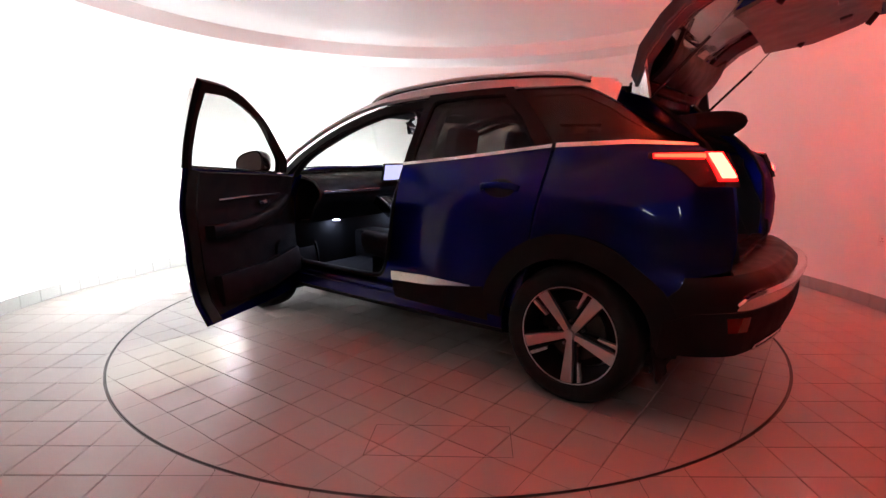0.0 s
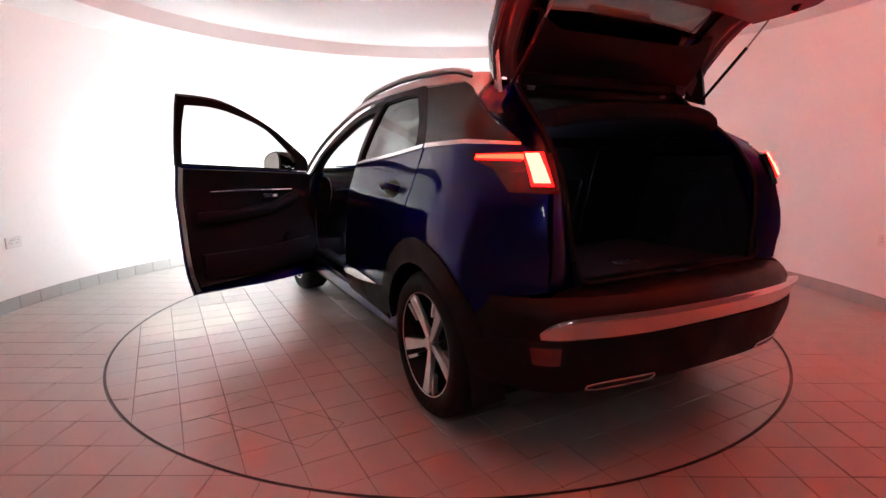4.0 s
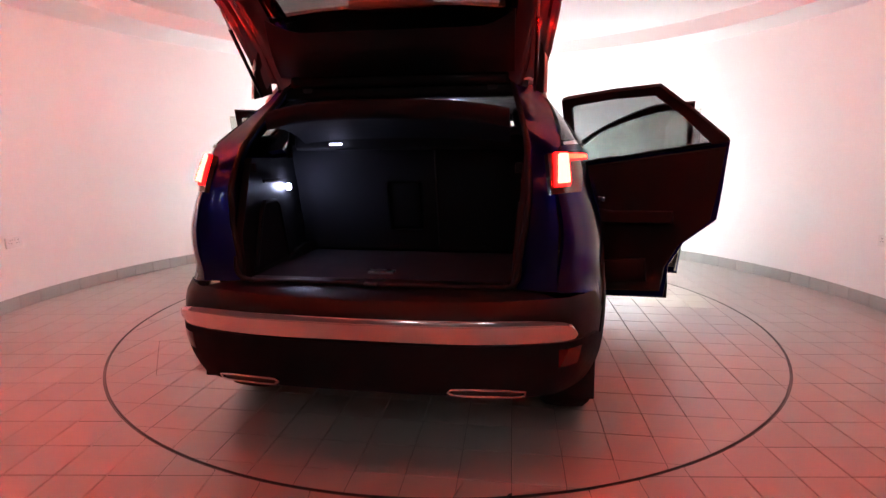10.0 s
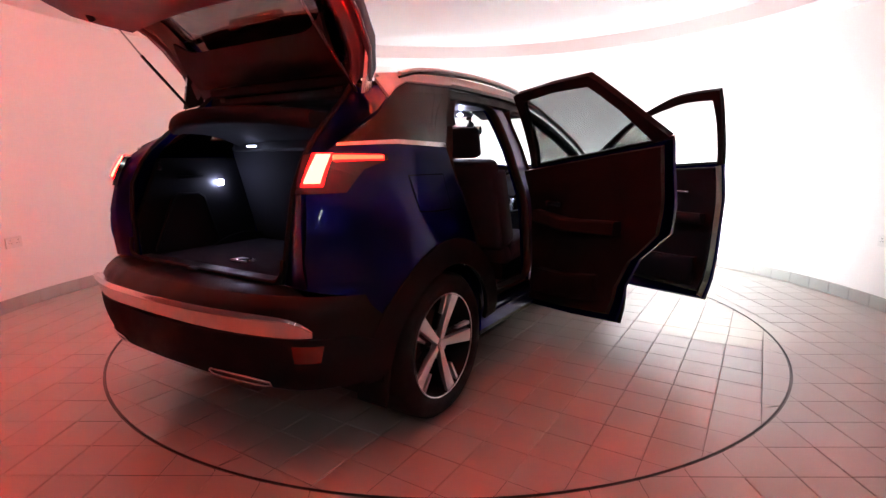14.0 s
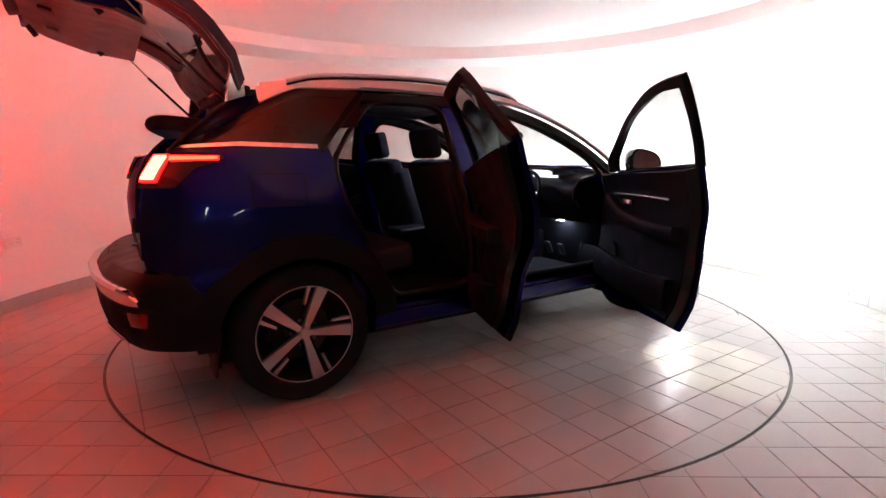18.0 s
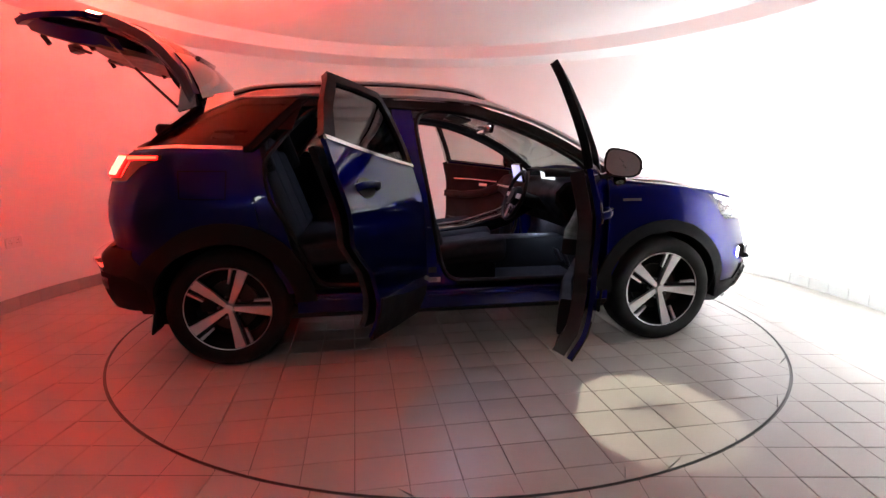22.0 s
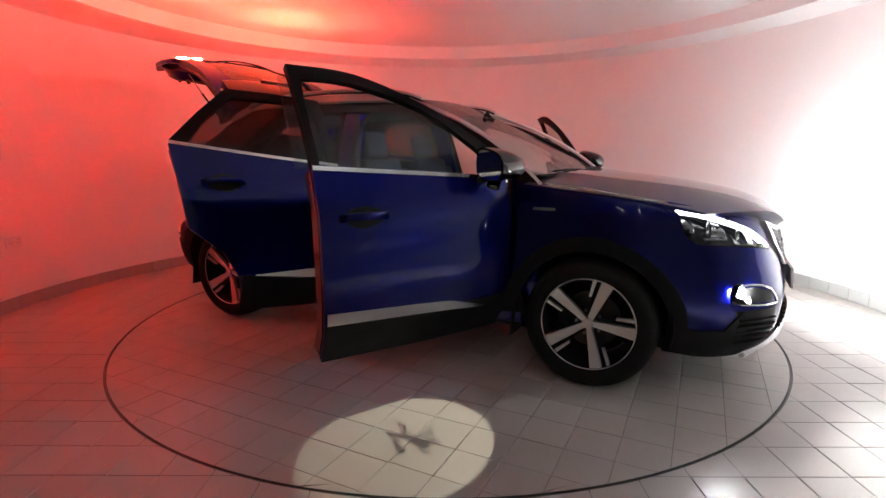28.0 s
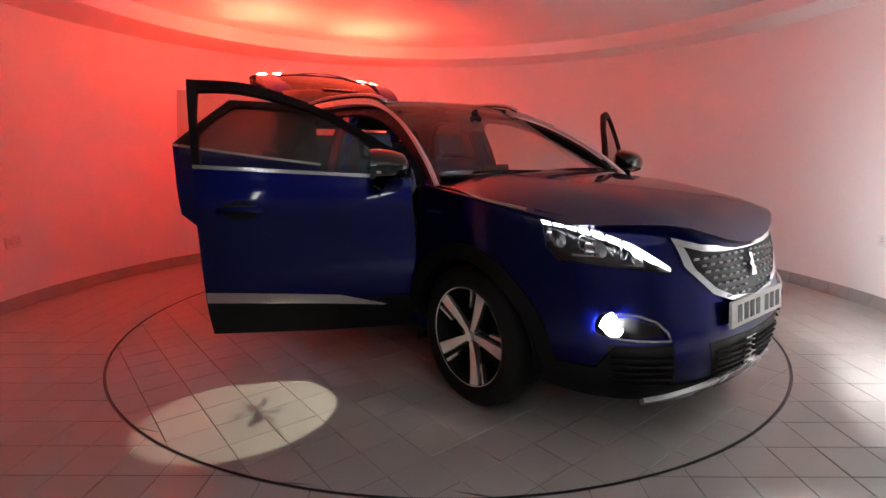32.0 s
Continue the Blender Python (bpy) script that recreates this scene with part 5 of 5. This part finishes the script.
        rows.append([Vector((a.x, a.y * sy, 0.700)), Vector((a.x + 0.02, y1, 0.711)), Vector((a.x * 0.4 - 1.95 * 0.6, y1 * 0.5 + y2 * 0.5, 0.718)), Vector((-1.955, y2, 0.724)), Vector((-1.93, y2, 0.70))])
    P("loading_lip", grid_bm(rows, 0.012, (0, 0, 1)), M_SATINBLACK, "dark plastic boot loading lip")
    P("latch_catch", box((0.03, 0.05, 0.012), (-1.99, 0, 0.732), 0.004), M_STEEL)
    seal = curve([(0.552, 0.82), (0.549, 0.77), (0.53, 0.742), (0.49, 0.730), (0.40, 0.728), (0.2, 0.727), (0.0, 0.727)], 4)
    seal = [(-1.962 - 0.012 * min(1, (0.83 - z) / 0.08), y, z) for y, z in seal]
    P("sill_seal", sweep(seal + [(x, -y, z) for x, y, z in reversed(seal[:-1])], 0.018, 0.02, (1, 0, 0), 8), M_RUBBER, "black rubber seal round the boot sill")
    P("sill_trim", box((0.07, 1.02, 0.02), (-1.935, 0, 0.722), 0.008, 3), M_SATINBLACK, "dark plastic boot sill plate")
    P("front_bumper", patch([(1.75, 0.27), (1.83, 0.262), (1.92, 0.255), (2.05, 0.25), (2.15, 0.248), (2.22, 0.246), (2.28, 0.245), (2.35, 0.243), (2.5, 0.24), (2.79, 0.24)], [(1.755, 0.95), (1.785, 0.86), (1.86, 0.785), (2.02, 0.775), (2.2, 0.76), (2.315, 0.742), (2.335, 0.80), (2.365, 0.91), (2.5, 0.88), (2.79, 0.85)], 7, 24, 0.0, 1, 0.02, True), M_PAINT, "blue front bumper")
    P("chin_cladding", patch([(1.72, 0.235), (1.9, 0.205), (2.0, 0.195), (2.1, 0.188), (2.3, 0.18), (2.5, 0.175), (2.79, 0.175)], [(1.72, 0.46), (1.83, 0.36), (1.98, 0.36), (2.055, 0.46), (2.16, 0.285), (2.5, 0.275), (2.79, 0.275)], 5, 4, 0.010, 1, 0.02, True), M_CLAD, "black plastic front lower cladding")
    P("skid_plate", patch([(2.22, 0.19), (2.4, 0.205), (2.6, 0.222), (2.79, 0.228)], [(2.22, 0.21), (2.4, 0.262), (2.6, 0.295), (2.79, 0.305)], 5, 3, 0.036, 1, 0.02, True), M_SILVER, "silver front skid plate")
    for s in (1, -1):
        for u0 in (2.46, 2.60):
            P("skid_slot", patch([(u0, 0.225), (u0 + 0.10, 0.23)], [(u0 + 0.01, 0.256), (u0 + 0.10, 0.264)], 2, 1, 0.0385, s, 0.004), M_DARKHOLE, "black slot in the skid plate")
    P("lower_grille", patch([(2.52, 0.30), (2.62, 0.29), (2.79, 0.285)], [(2.48, 0.45), (2.62, 0.448), (2.79, 0.445)], 5, 4, 0.004, 1, 0.012, True), M_SATINBLACK, "black lower grille")
    for k in range(5):
        z = 0.30 + 0.026 * k
        bm = join(*[sweep([on_skin(u, z, 0.014, s) for u in (2.51, 2.58, 2.68, 2.78)], 0.014, 0.008) for s in (1, -1)])
        P("grille_slat", bm, M_CLAD)
    P("radar_cover", box((0.02, 0.13, 0.13), (2.262, 0, 0.355), 0.01), M_GLOSSBLACK)
    # main grille with its chrome frame
    gb = [(2.42, 0.755), (2.52, 0.665), (2.63, 0.62), (2.79, 0.605)]
    gt = [(2.385, 0.838), (2.49, 0.812), (2.6, 0.803), (2.79, 0.80)]
    P("grille", patch(gb, gt, 5, 5, 0.006, 1, 0.015, True), M_SATINBLACK, "black chequered radiator grille")
    P("grille_surround", patch([(2.36, 0.845), (2.49, 0.812), (2.6, 0.803), (2.79, 0.80)], [(2.355, 0.872), (2.49, 0.838), (2.6, 0.826), (2.79, 0.822)], 5, 1, 0.016, 1, 0.016, True), M_CHROME, "chrome grille top bar")
    for s in (1, -1):
        P("grille_frame", patch([(2.352, 0.872), (2.375, 0.765), (2.505, 0.645), (2.62, 0.602), (2.79, 0.588)], [(2.395, 0.845), (2.425, 0.755), (2.525, 0.668), (2.63, 0.622), (2.79, 0.607)], 5, 1, 0.014, s, 0.014), M_CHROME, "chrome grille frame")
    for r in range(7):
        z = 0.625 + 0.027 * r
        for s in (1, -1):
            m0 = 2.40 + (0.80 - z) * (0.8 if z > 0.68 else 1.1)
            k = 0
            u = 2.77 - 0.018 * (r % 2)
            while u > m0 + 0.02:
                P("grille_tab", sweep([on_skin(u, z, 0.014, s), on_skin(u - 0.026, z, 0.014, s)], 0.006, 0.009), M_BRAKE)
                u -= 0.052
                k += 1
    emblem = [(-0.03, -0.06), (0.0, -0.02), (-0.025, 0.0), (0.0, 0.02), (-0.005, 0.06), (0.03, 0.055), (0.025, 0.0), (0.04, -0.06)]
    bm = bmesh.new()
    f = bm.faces.new([bm.verts.new((2.226 - 0.25 * z, 0.8 * y, 0.738 + 0.8 * z)) for y, z in emblem])
    r = bmesh.ops.extrude_face_region(bm, geom=[f])
    bmesh.ops.translate(bm, vec=(0.012, 0, 0), verts=[v for v in r["geom"] if isinstance(v, bmesh.types.BMVert)])
    bmesh.ops.recalc_face_normals(bm, faces=bm.faces)
    P("emblem", bm, M_CHROME, "chrome badge on the grille")
    # bonnet
    rows = []
    for i in range(15):
        s = i / 14
        row = []
        for j in range(17):
            t = 2 * j / 16 - 1
            xf = 2.232 - 0.38 * abs(t) ** 2.3
            x0 = 1.06 - 0.08 * abs(t) ** 2
            x = x0 + (xf - x0) * s
            zc = lerp_table([(0.9, 1.13), (1.1, 1.118), (1.4, 1.085), (1.7, 1.05), (1.95, 1.006), (2.09, 0.958), (2.18, 0.898), (2.235, 0.835)], x)
            ze = lerp_table([(0.9, 1.065), (1.2, 1.035), (1.5, 1.0), (1.75, 0.958), (1.9, 0.92), (2.1, 0.87)], x)
            ye = skin(min(x, 1.8), 1.0).y - 0.004
            y = ye * t
            z = ze + (zc - ze) * (1 - abs(t) ** 2.6) + 0.008 * math.exp(-((abs(t) - 0.55) / 0.1) ** 2)
            row.append((x, y, z))
        rows.append(row)
    # folded front lip
    fold = [1 - abs(2 * j / 16 - 1) ** 4 for j in range(17)]
    rows.append([(x - 0.022, y * 0.985, z - 0.004 - 0.014 * f) for (x, y, z), f in zip(rows[-1], fold)])
    rows.append([(x - 0.014, y * 0.985, z - 0.003 - 0.03 * f) for (x, y, z), f in zip(rows[-1], fold)])
    P("bonnet", grid_bm(rows, 0.015, (0, 0, 1)), M_PAINT, "blue bonnet")
    for s in (1, -1):
        P("bonnet_trim", sweep([on_skin(1.10, 1.053, 0.014, s), on_skin(1.3, 1.037, 0.016, s), on_skin(1.5, 1.011, 0.016, s), on_skin(1.76, 0.977, 0.014, s)], 0.012, 0.012), M_CHROME, "thin chrome bonnet edge strip")
        P("wing_badge", patch([(1.04, 0.925), (1.16, 0.925)], [(1.04, 0.94), (1.16, 0.94)], 2, 1, 0.003, s, 0.003), M_CHROME)
    # glass and roof
    rows = []
    for i in range(9):
        s = i / 8
        xc, zc = 1.10 - 0.98 * s, 1.115 + 0.475 * s - 0.09 * (s - s * s) * -1
        hw, xs, zs = 0.765 - 0.20 * s, 1.03 - 0.90 * s, 1.075 + 0.475 * s + 0.05 * (s - s * s)
        rows.append([Vector((xc + (xs - xc) * abs(t) ** 2, hw * t, zc + (zs - zc) * abs(t) ** 2.2)) for t in [2 * j / 12 - 1 for j in range(13)]])
    P("windscreen", grid_bm(rows, 0.005, (0.5, 0, 1)), M_GLASS, "clear windscreen")
    P("scuttle", grid_bm([[(1.02 - 0.08 * abs(t) ** 2, 0.76 * t, 1.085) for t in (-1, -0.5, 0, 0.5, 1)], [(1.12 - 0.08 * abs(t) ** 2, 0.76 * t, 1.105) for t in (-1, -0.5, 0, 0.5, 1)]], 0.01, (0, 0, 1)), M_CLAD)
    for y0, y1 in ((0.55, 0.05), (-0.1, -0.6)):
        P("wiper", sweep([(1.10, y0, 1.115), (1.085, (y0 + y1) / 2, 1.122), (1.07, y1, 1.118)], 0.012, 0.012), M_CLAD, "black windscreen wiper")
    rows = []
    for i in range(11):
        x = 0.13 - 1.60 * i / 10
        zc = lerp_table([(-1.5, 1.555), (-1.0, 1.598), (-0.5, 1.617), (0.0, 1.605), (0.13, 1.592)], x)
        rows.append([Vector((x, 0.575 * t, zc - 0.012 - 0.02 * abs(t) ** 2.4)) for t in [2 * j / 10 - 1 for j in range(11)]])
    P("roof", grid_bm(rows, 0.03, (0, 0, 1)), M_GLOSSBLACK, "gloss black roof panel")
    P("headlining", grid_bm([[Vector((p.x, p.y * 0.98, p.z - 0.055)) for p in r] for r in rows], 0.01, (0, 0, -1)), M_TRIM)
    for s in (1, -1):
        P("rear_pillar_trim", box((0.10, 0.13, 0.34), (-1.16, s * 0.60, 1.28), 0.03, 3, (s * 14, -18, 0)), M_TRIM, "dark rear pillar trim")
    P("rear_header", box((0.10, 1.08, 0.06), (-1.44, 0, 1.49), 0.02, 3), M_TRIM, "dark lining over the boot opening")
    P("hinge_cover", box((0.09, 0.98, 0.05), (-1.475, 0, 1.533), 0.015, 3), M_CLAD, "black cover along the gate hinge")
    # floor and underside
    P("floor_pan", box((3.5, 1.5, 0.08), (0, 0, 0.27), 0.02), M_CLAD, "dark underside and floor pan")
    P("front_bay", box((0.9, 1.02, 0.55), (1.55, 0, 0.55), 0.03), M_CLAD)
    P("rear_bay", box((0.65, 1.02, 0.4), (-1.6, 0, 0.5), 0.03), M_CLAD)


def plate(car):
    p = part("number_plate", box((0.012, 0.52, 0.112), (2.276, 0, 0.557), 0.003, 2, (0, -5, 0)), M_SOCKET, car, "white front registration plate")
    for k, y in enumerate((0.205, 0.145, 0.085, -0.005, -0.065, -0.125, -0.185)):
        part("plate_mark", box((0.003, 0.038, 0.072), (2.2825, y, 0.557), 0, 1, (0, -5, 0)), M_DARKHOLE, p)


def build_cabin(car):
    P = lambda name, bm, mat, label="": part(name, bm, mat, car, label)
    P("carpet", box((2.2, 1.42, 0.05), (-0.15, 0, 0.335), 0.01), M_CARPET, "black cabin carpet")
    P("bulkhead", box((0.08, 1.45, 0.72), (1.02, 0, 0.68), 0.02), M_TRIM)
    P("centre_tunnel", box((1.3, 0.24, 0.26), (0.35, 0, 0.46), 0.04), M_TRIM)
    P("console_bin", box((0.34, 0.22, 0.30), (-0.22, 0, 0.55), 0.03, 3), M_TRIM, "dark armrest bin between the seats")
    P("centre_console", sweep([(-0.2, 0, 0.60), (0.2, 0, 0.64), (0.5, 0, 0.72), (0.72, 0, 0.86)], 0.26, 0.09), M_GLOSSBLACK, "gloss black centre console")
    for y in (0.125, -0.125):
        P("console_trim", sweep([(-0.2, y, 0.648), (0.2, y, 0.69), (0.5, y, 0.775), (0.66, y, 0.87)], 0.014, 0.02), M_CHROME, "silver console edging")
    dash = []
    for y in [-0.72 + 0.12 * i for i in range(13)]:
        k = 0.02 * math.cos(y * 2)
        dash.append([(1.0, y, 0.70), (0.80, y, 0.72), (0.72, y, 0.84), (0.66 + k, y, 0.90), (0.66 + k, y, 0.97), (0.72, y, 1.03), (0.85, y, 1.06), (1.05, y, 1.075)])
    P("dashboard", grid_bm(dash, 0.02, (-1, 0, 0.5)), M_TRIM, "dark moulded dashboard")
    P("dash_inlay", sweep([(0.663, 0.12, 0.945), (0.66, 0.40, 0.945), (0.655, 0.70, 0.945)], 0.012, 0.02), M_CHROME, "thin silver dashboard inlay")
    P("centre_screen", box((0.018, 0.23, 0.145), (0.63, 0.0, 1.075), 0.006, 2, (0, -12, 0)), M_GLOSSBLACK, "lit touch screen on the dashboard")
    P("screen_face", box((0.003, 0.205, 0.122), (0.6195, 0.0, 1.073), 0.001, 1, (0, -12, 0)), M_SCREEN, "glowing blue-white display")
    rows = []
    for x, hw, h in ((0.66, 0.165, 0.030), (0.70, 0.172, 0.037), (0.80, 0.168, 0.035), (0.90, 0.14, 0.018), (0.96, 0.10, 0.004)):
        rows.append([(x, -0.36 + hw * math.copysign(abs(math.cos(a)) ** 0.5, math.cos(a)), 1.062 + (h + 0.018) * math.sin(a) ** 0.6) for a in [math.pi * k / 14 for k in range(15)]])
    P("instrument_hood", grid_bm(rows, 0.012, (0, 0, 1)), M_TRIM, "dark rounded instrument pod")
    P("instrument_panel", box((0.004, 0.27, 0.062), (0.735, -0.36, 1.070), 0.001, 1, (0, -12, 0)), M_DIALS, "lit instrument display")
    # steering wheel on the right
    wheel = empty("steering_wheel")
    wheel.parent = car
    wheel.matrix_basis = pose(0.50, -0.36, 0.93, 0, -68, 0)
    part("wheel_rim", sweep([(0.172 * math.cos(2 * math.pi * i / 28), 0.182 * math.sin(2 * math.pi * i / 28), 0) for i in range(29)], 0.03, 0.03, seg=8), M_TRIM, wheel)
    part("wheel_pad", disc(0.075, 0.05, (0, 0, 0.0), (0, 0, 0), 24, 0.06, 0.01), M_TRIM, wheel)
    for a in (90, 270, 180):
        part("wheel_spoke", box((0.035, 0.11, 0.02), (0.115 * math.cos(radians(a)), 0.115 * math.sin(radians(a)), 0), 0.006, 2, (0, 0, a + 90)), M_SILVER, wheel, "silver steering wheel spoke")
    P("steering_column", sweep([(0.54, -0.36, 0.915), (0.75, -0.36, 0.85)], 0.09, 0.09, seg=12), M_TRIM)
    for y in (-0.44, -0.30):
        P("pedal", box((0.02, 0.06, 0.1), (0.86, y, 0.48), 0.006, 1, (0, -25, 0)), M_BRAKE, "metal pedal")
    for y in (0.36, -0.36):
        seat = part("front_seat", box((0.52, 0.50, 0.14), (0.12, y, 0.56), 0.055, 4, (0, -6, 0)), M_FABRIC, car, "charcoal cloth front seat")
        S = lambda name, bm, mat, label="": part(name, bm, mat, seat, label)
        for k in (-1, 1):
            S("seat_bolster", box((0.48, 0.10, 0.13), (0.14, y + k * 0.215, 0.60), 0.045, 3, (k * -12, -6, 0)), M_FABRIC)
            S("back_bolster", box((0.12, 0.10, 0.52), (-0.17, y + k * 0.215, 0.86), 0.045, 3, (0, -17, 0)), M_FABRIC)
        S("seat_back", box((0.13, 0.46, 0.62), (-0.21, y, 0.88), 0.055, 4, (0, -17, 0)), M_FABRIC)
        S("head_restraint", box((0.09, 0.27, 0.19), (-0.335, y, 1.285), 0.04, 4, (0, -12, 0)), M_FABRIC)
        for k in (-0.06, 0.06):
            S("restraint_post", sweep([(-0.30, y + k, 1.15), (-0.325, y + k, 1.22)], 0.014, 0.014, seg=8), M_CHROME)
        S("seat_base", box((0.44, 0.42, 0.16), (0.10, y, 0.43), 0.03), M_TRIM)
    bench = part("rear_bench", box((0.50, 1.28, 0.16), (-0.83, 0, 0.60), 0.05, 4, (0, -6, 0)), M_FABRIC, car, "charcoal cloth rear bench seat")
    for y, w in ((0.42, 0.44), (0, 0.40), (-0.42, 0.44)):
        part("bench_back", box((0.14, w, 0.62), (-1.14, y, 0.94), 0.045, 3, (0, -20, 0)), M_FABRIC, bench)
        part("head_restraint", box((0.08, 0.26, 0.15), (-1.27, y, 1.27 if y else 1.25), 0.035, 3, (0, -12, 0)), M_FABRIC, bench)
    # rear-view mirror and overhead console
    mir = part("interior_mirror", box((0.03, 0.24, 0.065), (0.37, 0, 1.40), 0.014, 3, (0, 10, 12)), M_GLOSSBLACK, car, "interior rear-view mirror")
    part("mirror_face", box((0.003, 0.215, 0.05), (0.354, 0, 1.40), 0.001, 1, (0, 10, 12)), M_MIRROR, mir)
    P("mirror_mount", sweep([(0.39, 0, 1.41), (0.44, 0, 1.46), (0.40, 0, 1.50)], 0.05, 0.06, seg=8), M_TRIM)
    P("overhead_console", box((0.18, 0.26, 0.03), (0.16, 0, 1.525), 0.012, 2, (0, 12, 0)), M_TRIM)
    P("cabin_lamp", box((0.02, 0.03, 0.004), (0.16, -0.06, 1.505), 0.001, 1, (0, 12, 0)), M_CABIN, "lit cabin reading lamp")
    for y in (-0.36, 0.36):
        P("footwell_lamp", grid_bm([[(0.90, y - 0.02, 0.698), (0.90, y + 0.02, 0.698)], [(0.95, y - 0.02, 0.694), (0.95, y + 0.02, 0.694)]], 0.001, (0, 0, -1)), M_FOOT, "lit footwell lamp")
    P("alarm_light", box((0.015, 0.025, 0.006), (0.16, 0.02, 1.505), 0.002, 1, (0, 12, 0)), M_BAR, "small red warning light")
    for y in (-0.36, 0.36):
        P("sun_visor", box((0.16, 0.38, 0.018), (0.22, y, 1.50), 0.007, 2, (0, 18, 0)), M_TRIM)
    # load bay
    P("boot_floor", box((0.78, 1.12, 0.03), (-1.60, 0, 0.70), 0.006), M_CARPET, "black carpeted boot floor")
    P("boot_floor_handle", box((0.06, 0.11, 0.008), (-1.72, 0.03, 0.718), 0.003), M_SILVER, "silver boot floor handle")
    for s in (1, -1):
        rows = [[(x, s * (0.585 - 0.075 * (-1.22 - x) + (z - 0.7) * 0.03), z) for x in (-1.22, -1.45, -1.7, -1.93 + 0.10 * max(0.0, z - 0.9) / 0.2)] for z in (0.70, 0.9, 1.0, 1.1, 1.2)]
        P("boot_side", grid_bm(rows, 0.03, (0, -s, 0)), M_TRIM, "dark plastic boot side lining")
        wall_y = lambda x, z: s * (0.582 - 0.075 * (-1.22 - x) + (z - 0.7) * 0.03)
        trap = [(-1.49, 0.735), (-1.56, 0.99), (-1.59, 1.01), (-1.71, 1.012), (-1.74, 0.99), (-1.86, 0.735)]
        P("boot_recess", grid_bm([[(x, wall_y(x, z) - s * 0.004, z) for x, z in trap[:3]], [(x, wall_y(x, z) - s * 0.004, z) for x, z in reversed(trap[3:])]], 0.003, (0, -s, 0)), M_CARPET, "carpeted side recess")
        P("recess_rim", sweep([(x, wall_y(x, z) - s * 0.006, z) for x, z in trap], 0.014, 0.016, (0, 1, 0)), M_TRIM)
        P("boot_handle", box((0.15, 0.018, 0.016), (-1.62, wall_y(-1.62, 1.1) - s * 0.004, 1.10), 0.005), M_TRIM)
        P("boot_hook", box((0.025, 0.03, 0.04), (-1.80, wall_y(-1.80, 1.15) - s * 0.01, 1.16), 0.008), M_TRIM)
        P("gas_strut", sweep([(-1.575, s * 0.60, 1.468), (-1.80, s * 0.60, 1.70)], 0.016, 0.016, seg=8), M_GLOSSBLACK, "black gas strut of the tailgate")
        P("strut_rod", sweep([(-1.80, s * 0.60, 1.70), (-1.94, s * 0.60, 1.862)], 0.008, 0.008, seg=8), M_BRAKE, "thin steel strut rod")
    P("seatback_board", box((0.02, 1.17, 0.56), (-1.265, 0, 0.99), 0.006, 1, (0, -15, 0)), M_CARPET, "black carpeted back of the rear seat")
    P("seatback_gap", box((0.006, 0.008, 0.5), (-1.279, -0.14, 0.99), 0.001, 1, (0, -15, 0)), M_DARKHOLE)
    P("shelf_hinge", box((0.06, 1.12, 0.07), (-1.325, 0, 1.268), 0.02, 3), M_TRIM, "dark hinge bar of the parcel shelf")
    P("ski_hatch", box((0.012, 0.17, 0.26), (-1.272, 0.02, 0.96), 0.02, 3, (0, -15, 0)), M_TRIM, "plastic load-through hatch")
    P("boot_lamp", box((0.028, 0.008, 0.028), (-1.45, 0.556, 1.063), 0.002), M_BOOT, "lit boot lamp")
    P("shelf_lamp", box((0.02, 0.055, 0.008), (-1.40, 0.33, 1.262), 0.002), M_SHELF, "lit lamp strip")
    # shelf: a thick rounded free edge and a thin root, closed all round
    top, low = [], []
    for k in range(9):
        q = k / 8
        z = 1.292 + 0.115 * q + 0.035 * math.sin(math.pi * q * 0.9)
        top.append((q, z))
        low.append((q, z - 0.022 - 0.050 * q ** 1.5))
    nose = [(1.03, top[-1][1] - 0.012), (1.045, (top[-1][1] + low[-1][1]) / 2), (1.03, low[-1][1] + 0.014)]
    section = top + nose + low[::-1]
    rows = [[Vector((-1.30 - 0.555 * q + 0.12 * q * t * t, 0.50 * t, z - 0.03 * abs(t) ** 3)) for q, z in section] for t in [2 * j / 14 - 1 for j in range(15)]]
    bm = grid_bm(rows, close=True)
    bmesh.ops.holes_fill(bm, edges=bm.edges)
    bmesh.ops.recalc_face_normals(bm, faces=bm.faces)
    P("parcel_shelf", bm, M_CARPET, "black parcel shelf tilted up")


def build_car():
    car = empty("car")
    tagged(car, "blue metallic crossover with open doors on a tiled turntable", "car")
    build_shell(car)
    plate(car)
    for k, (x, s) in enumerate(WHEELS):
        build_wheel(car, x, s, (20, 0, -13, 0)[k])
    build_front_door(car, 1)
    build_front_door(car, -1)
    build_rear_door(car, 1, 0)
    build_rear_door(car, -1, REAR_ANGLE)
    build_gate(car)
    build_cabin(car)
    return car


CAR = build_car()


def motions():
    table_rows, car_rows = [], []
    for t in range(33):
        a = TURN_START + TURN_RATE * t
        m = pose(0, 0, 0, 0, 0, a)
        table_rows.append((float(t), m))
        car_rows.append((float(t), m @ pose(CAR_X, CAR_Y, 0, 0, 0, CAR_HEAD)))
    walk(TABLE, table_rows)
    walk(CAR, car_rows)


motions()
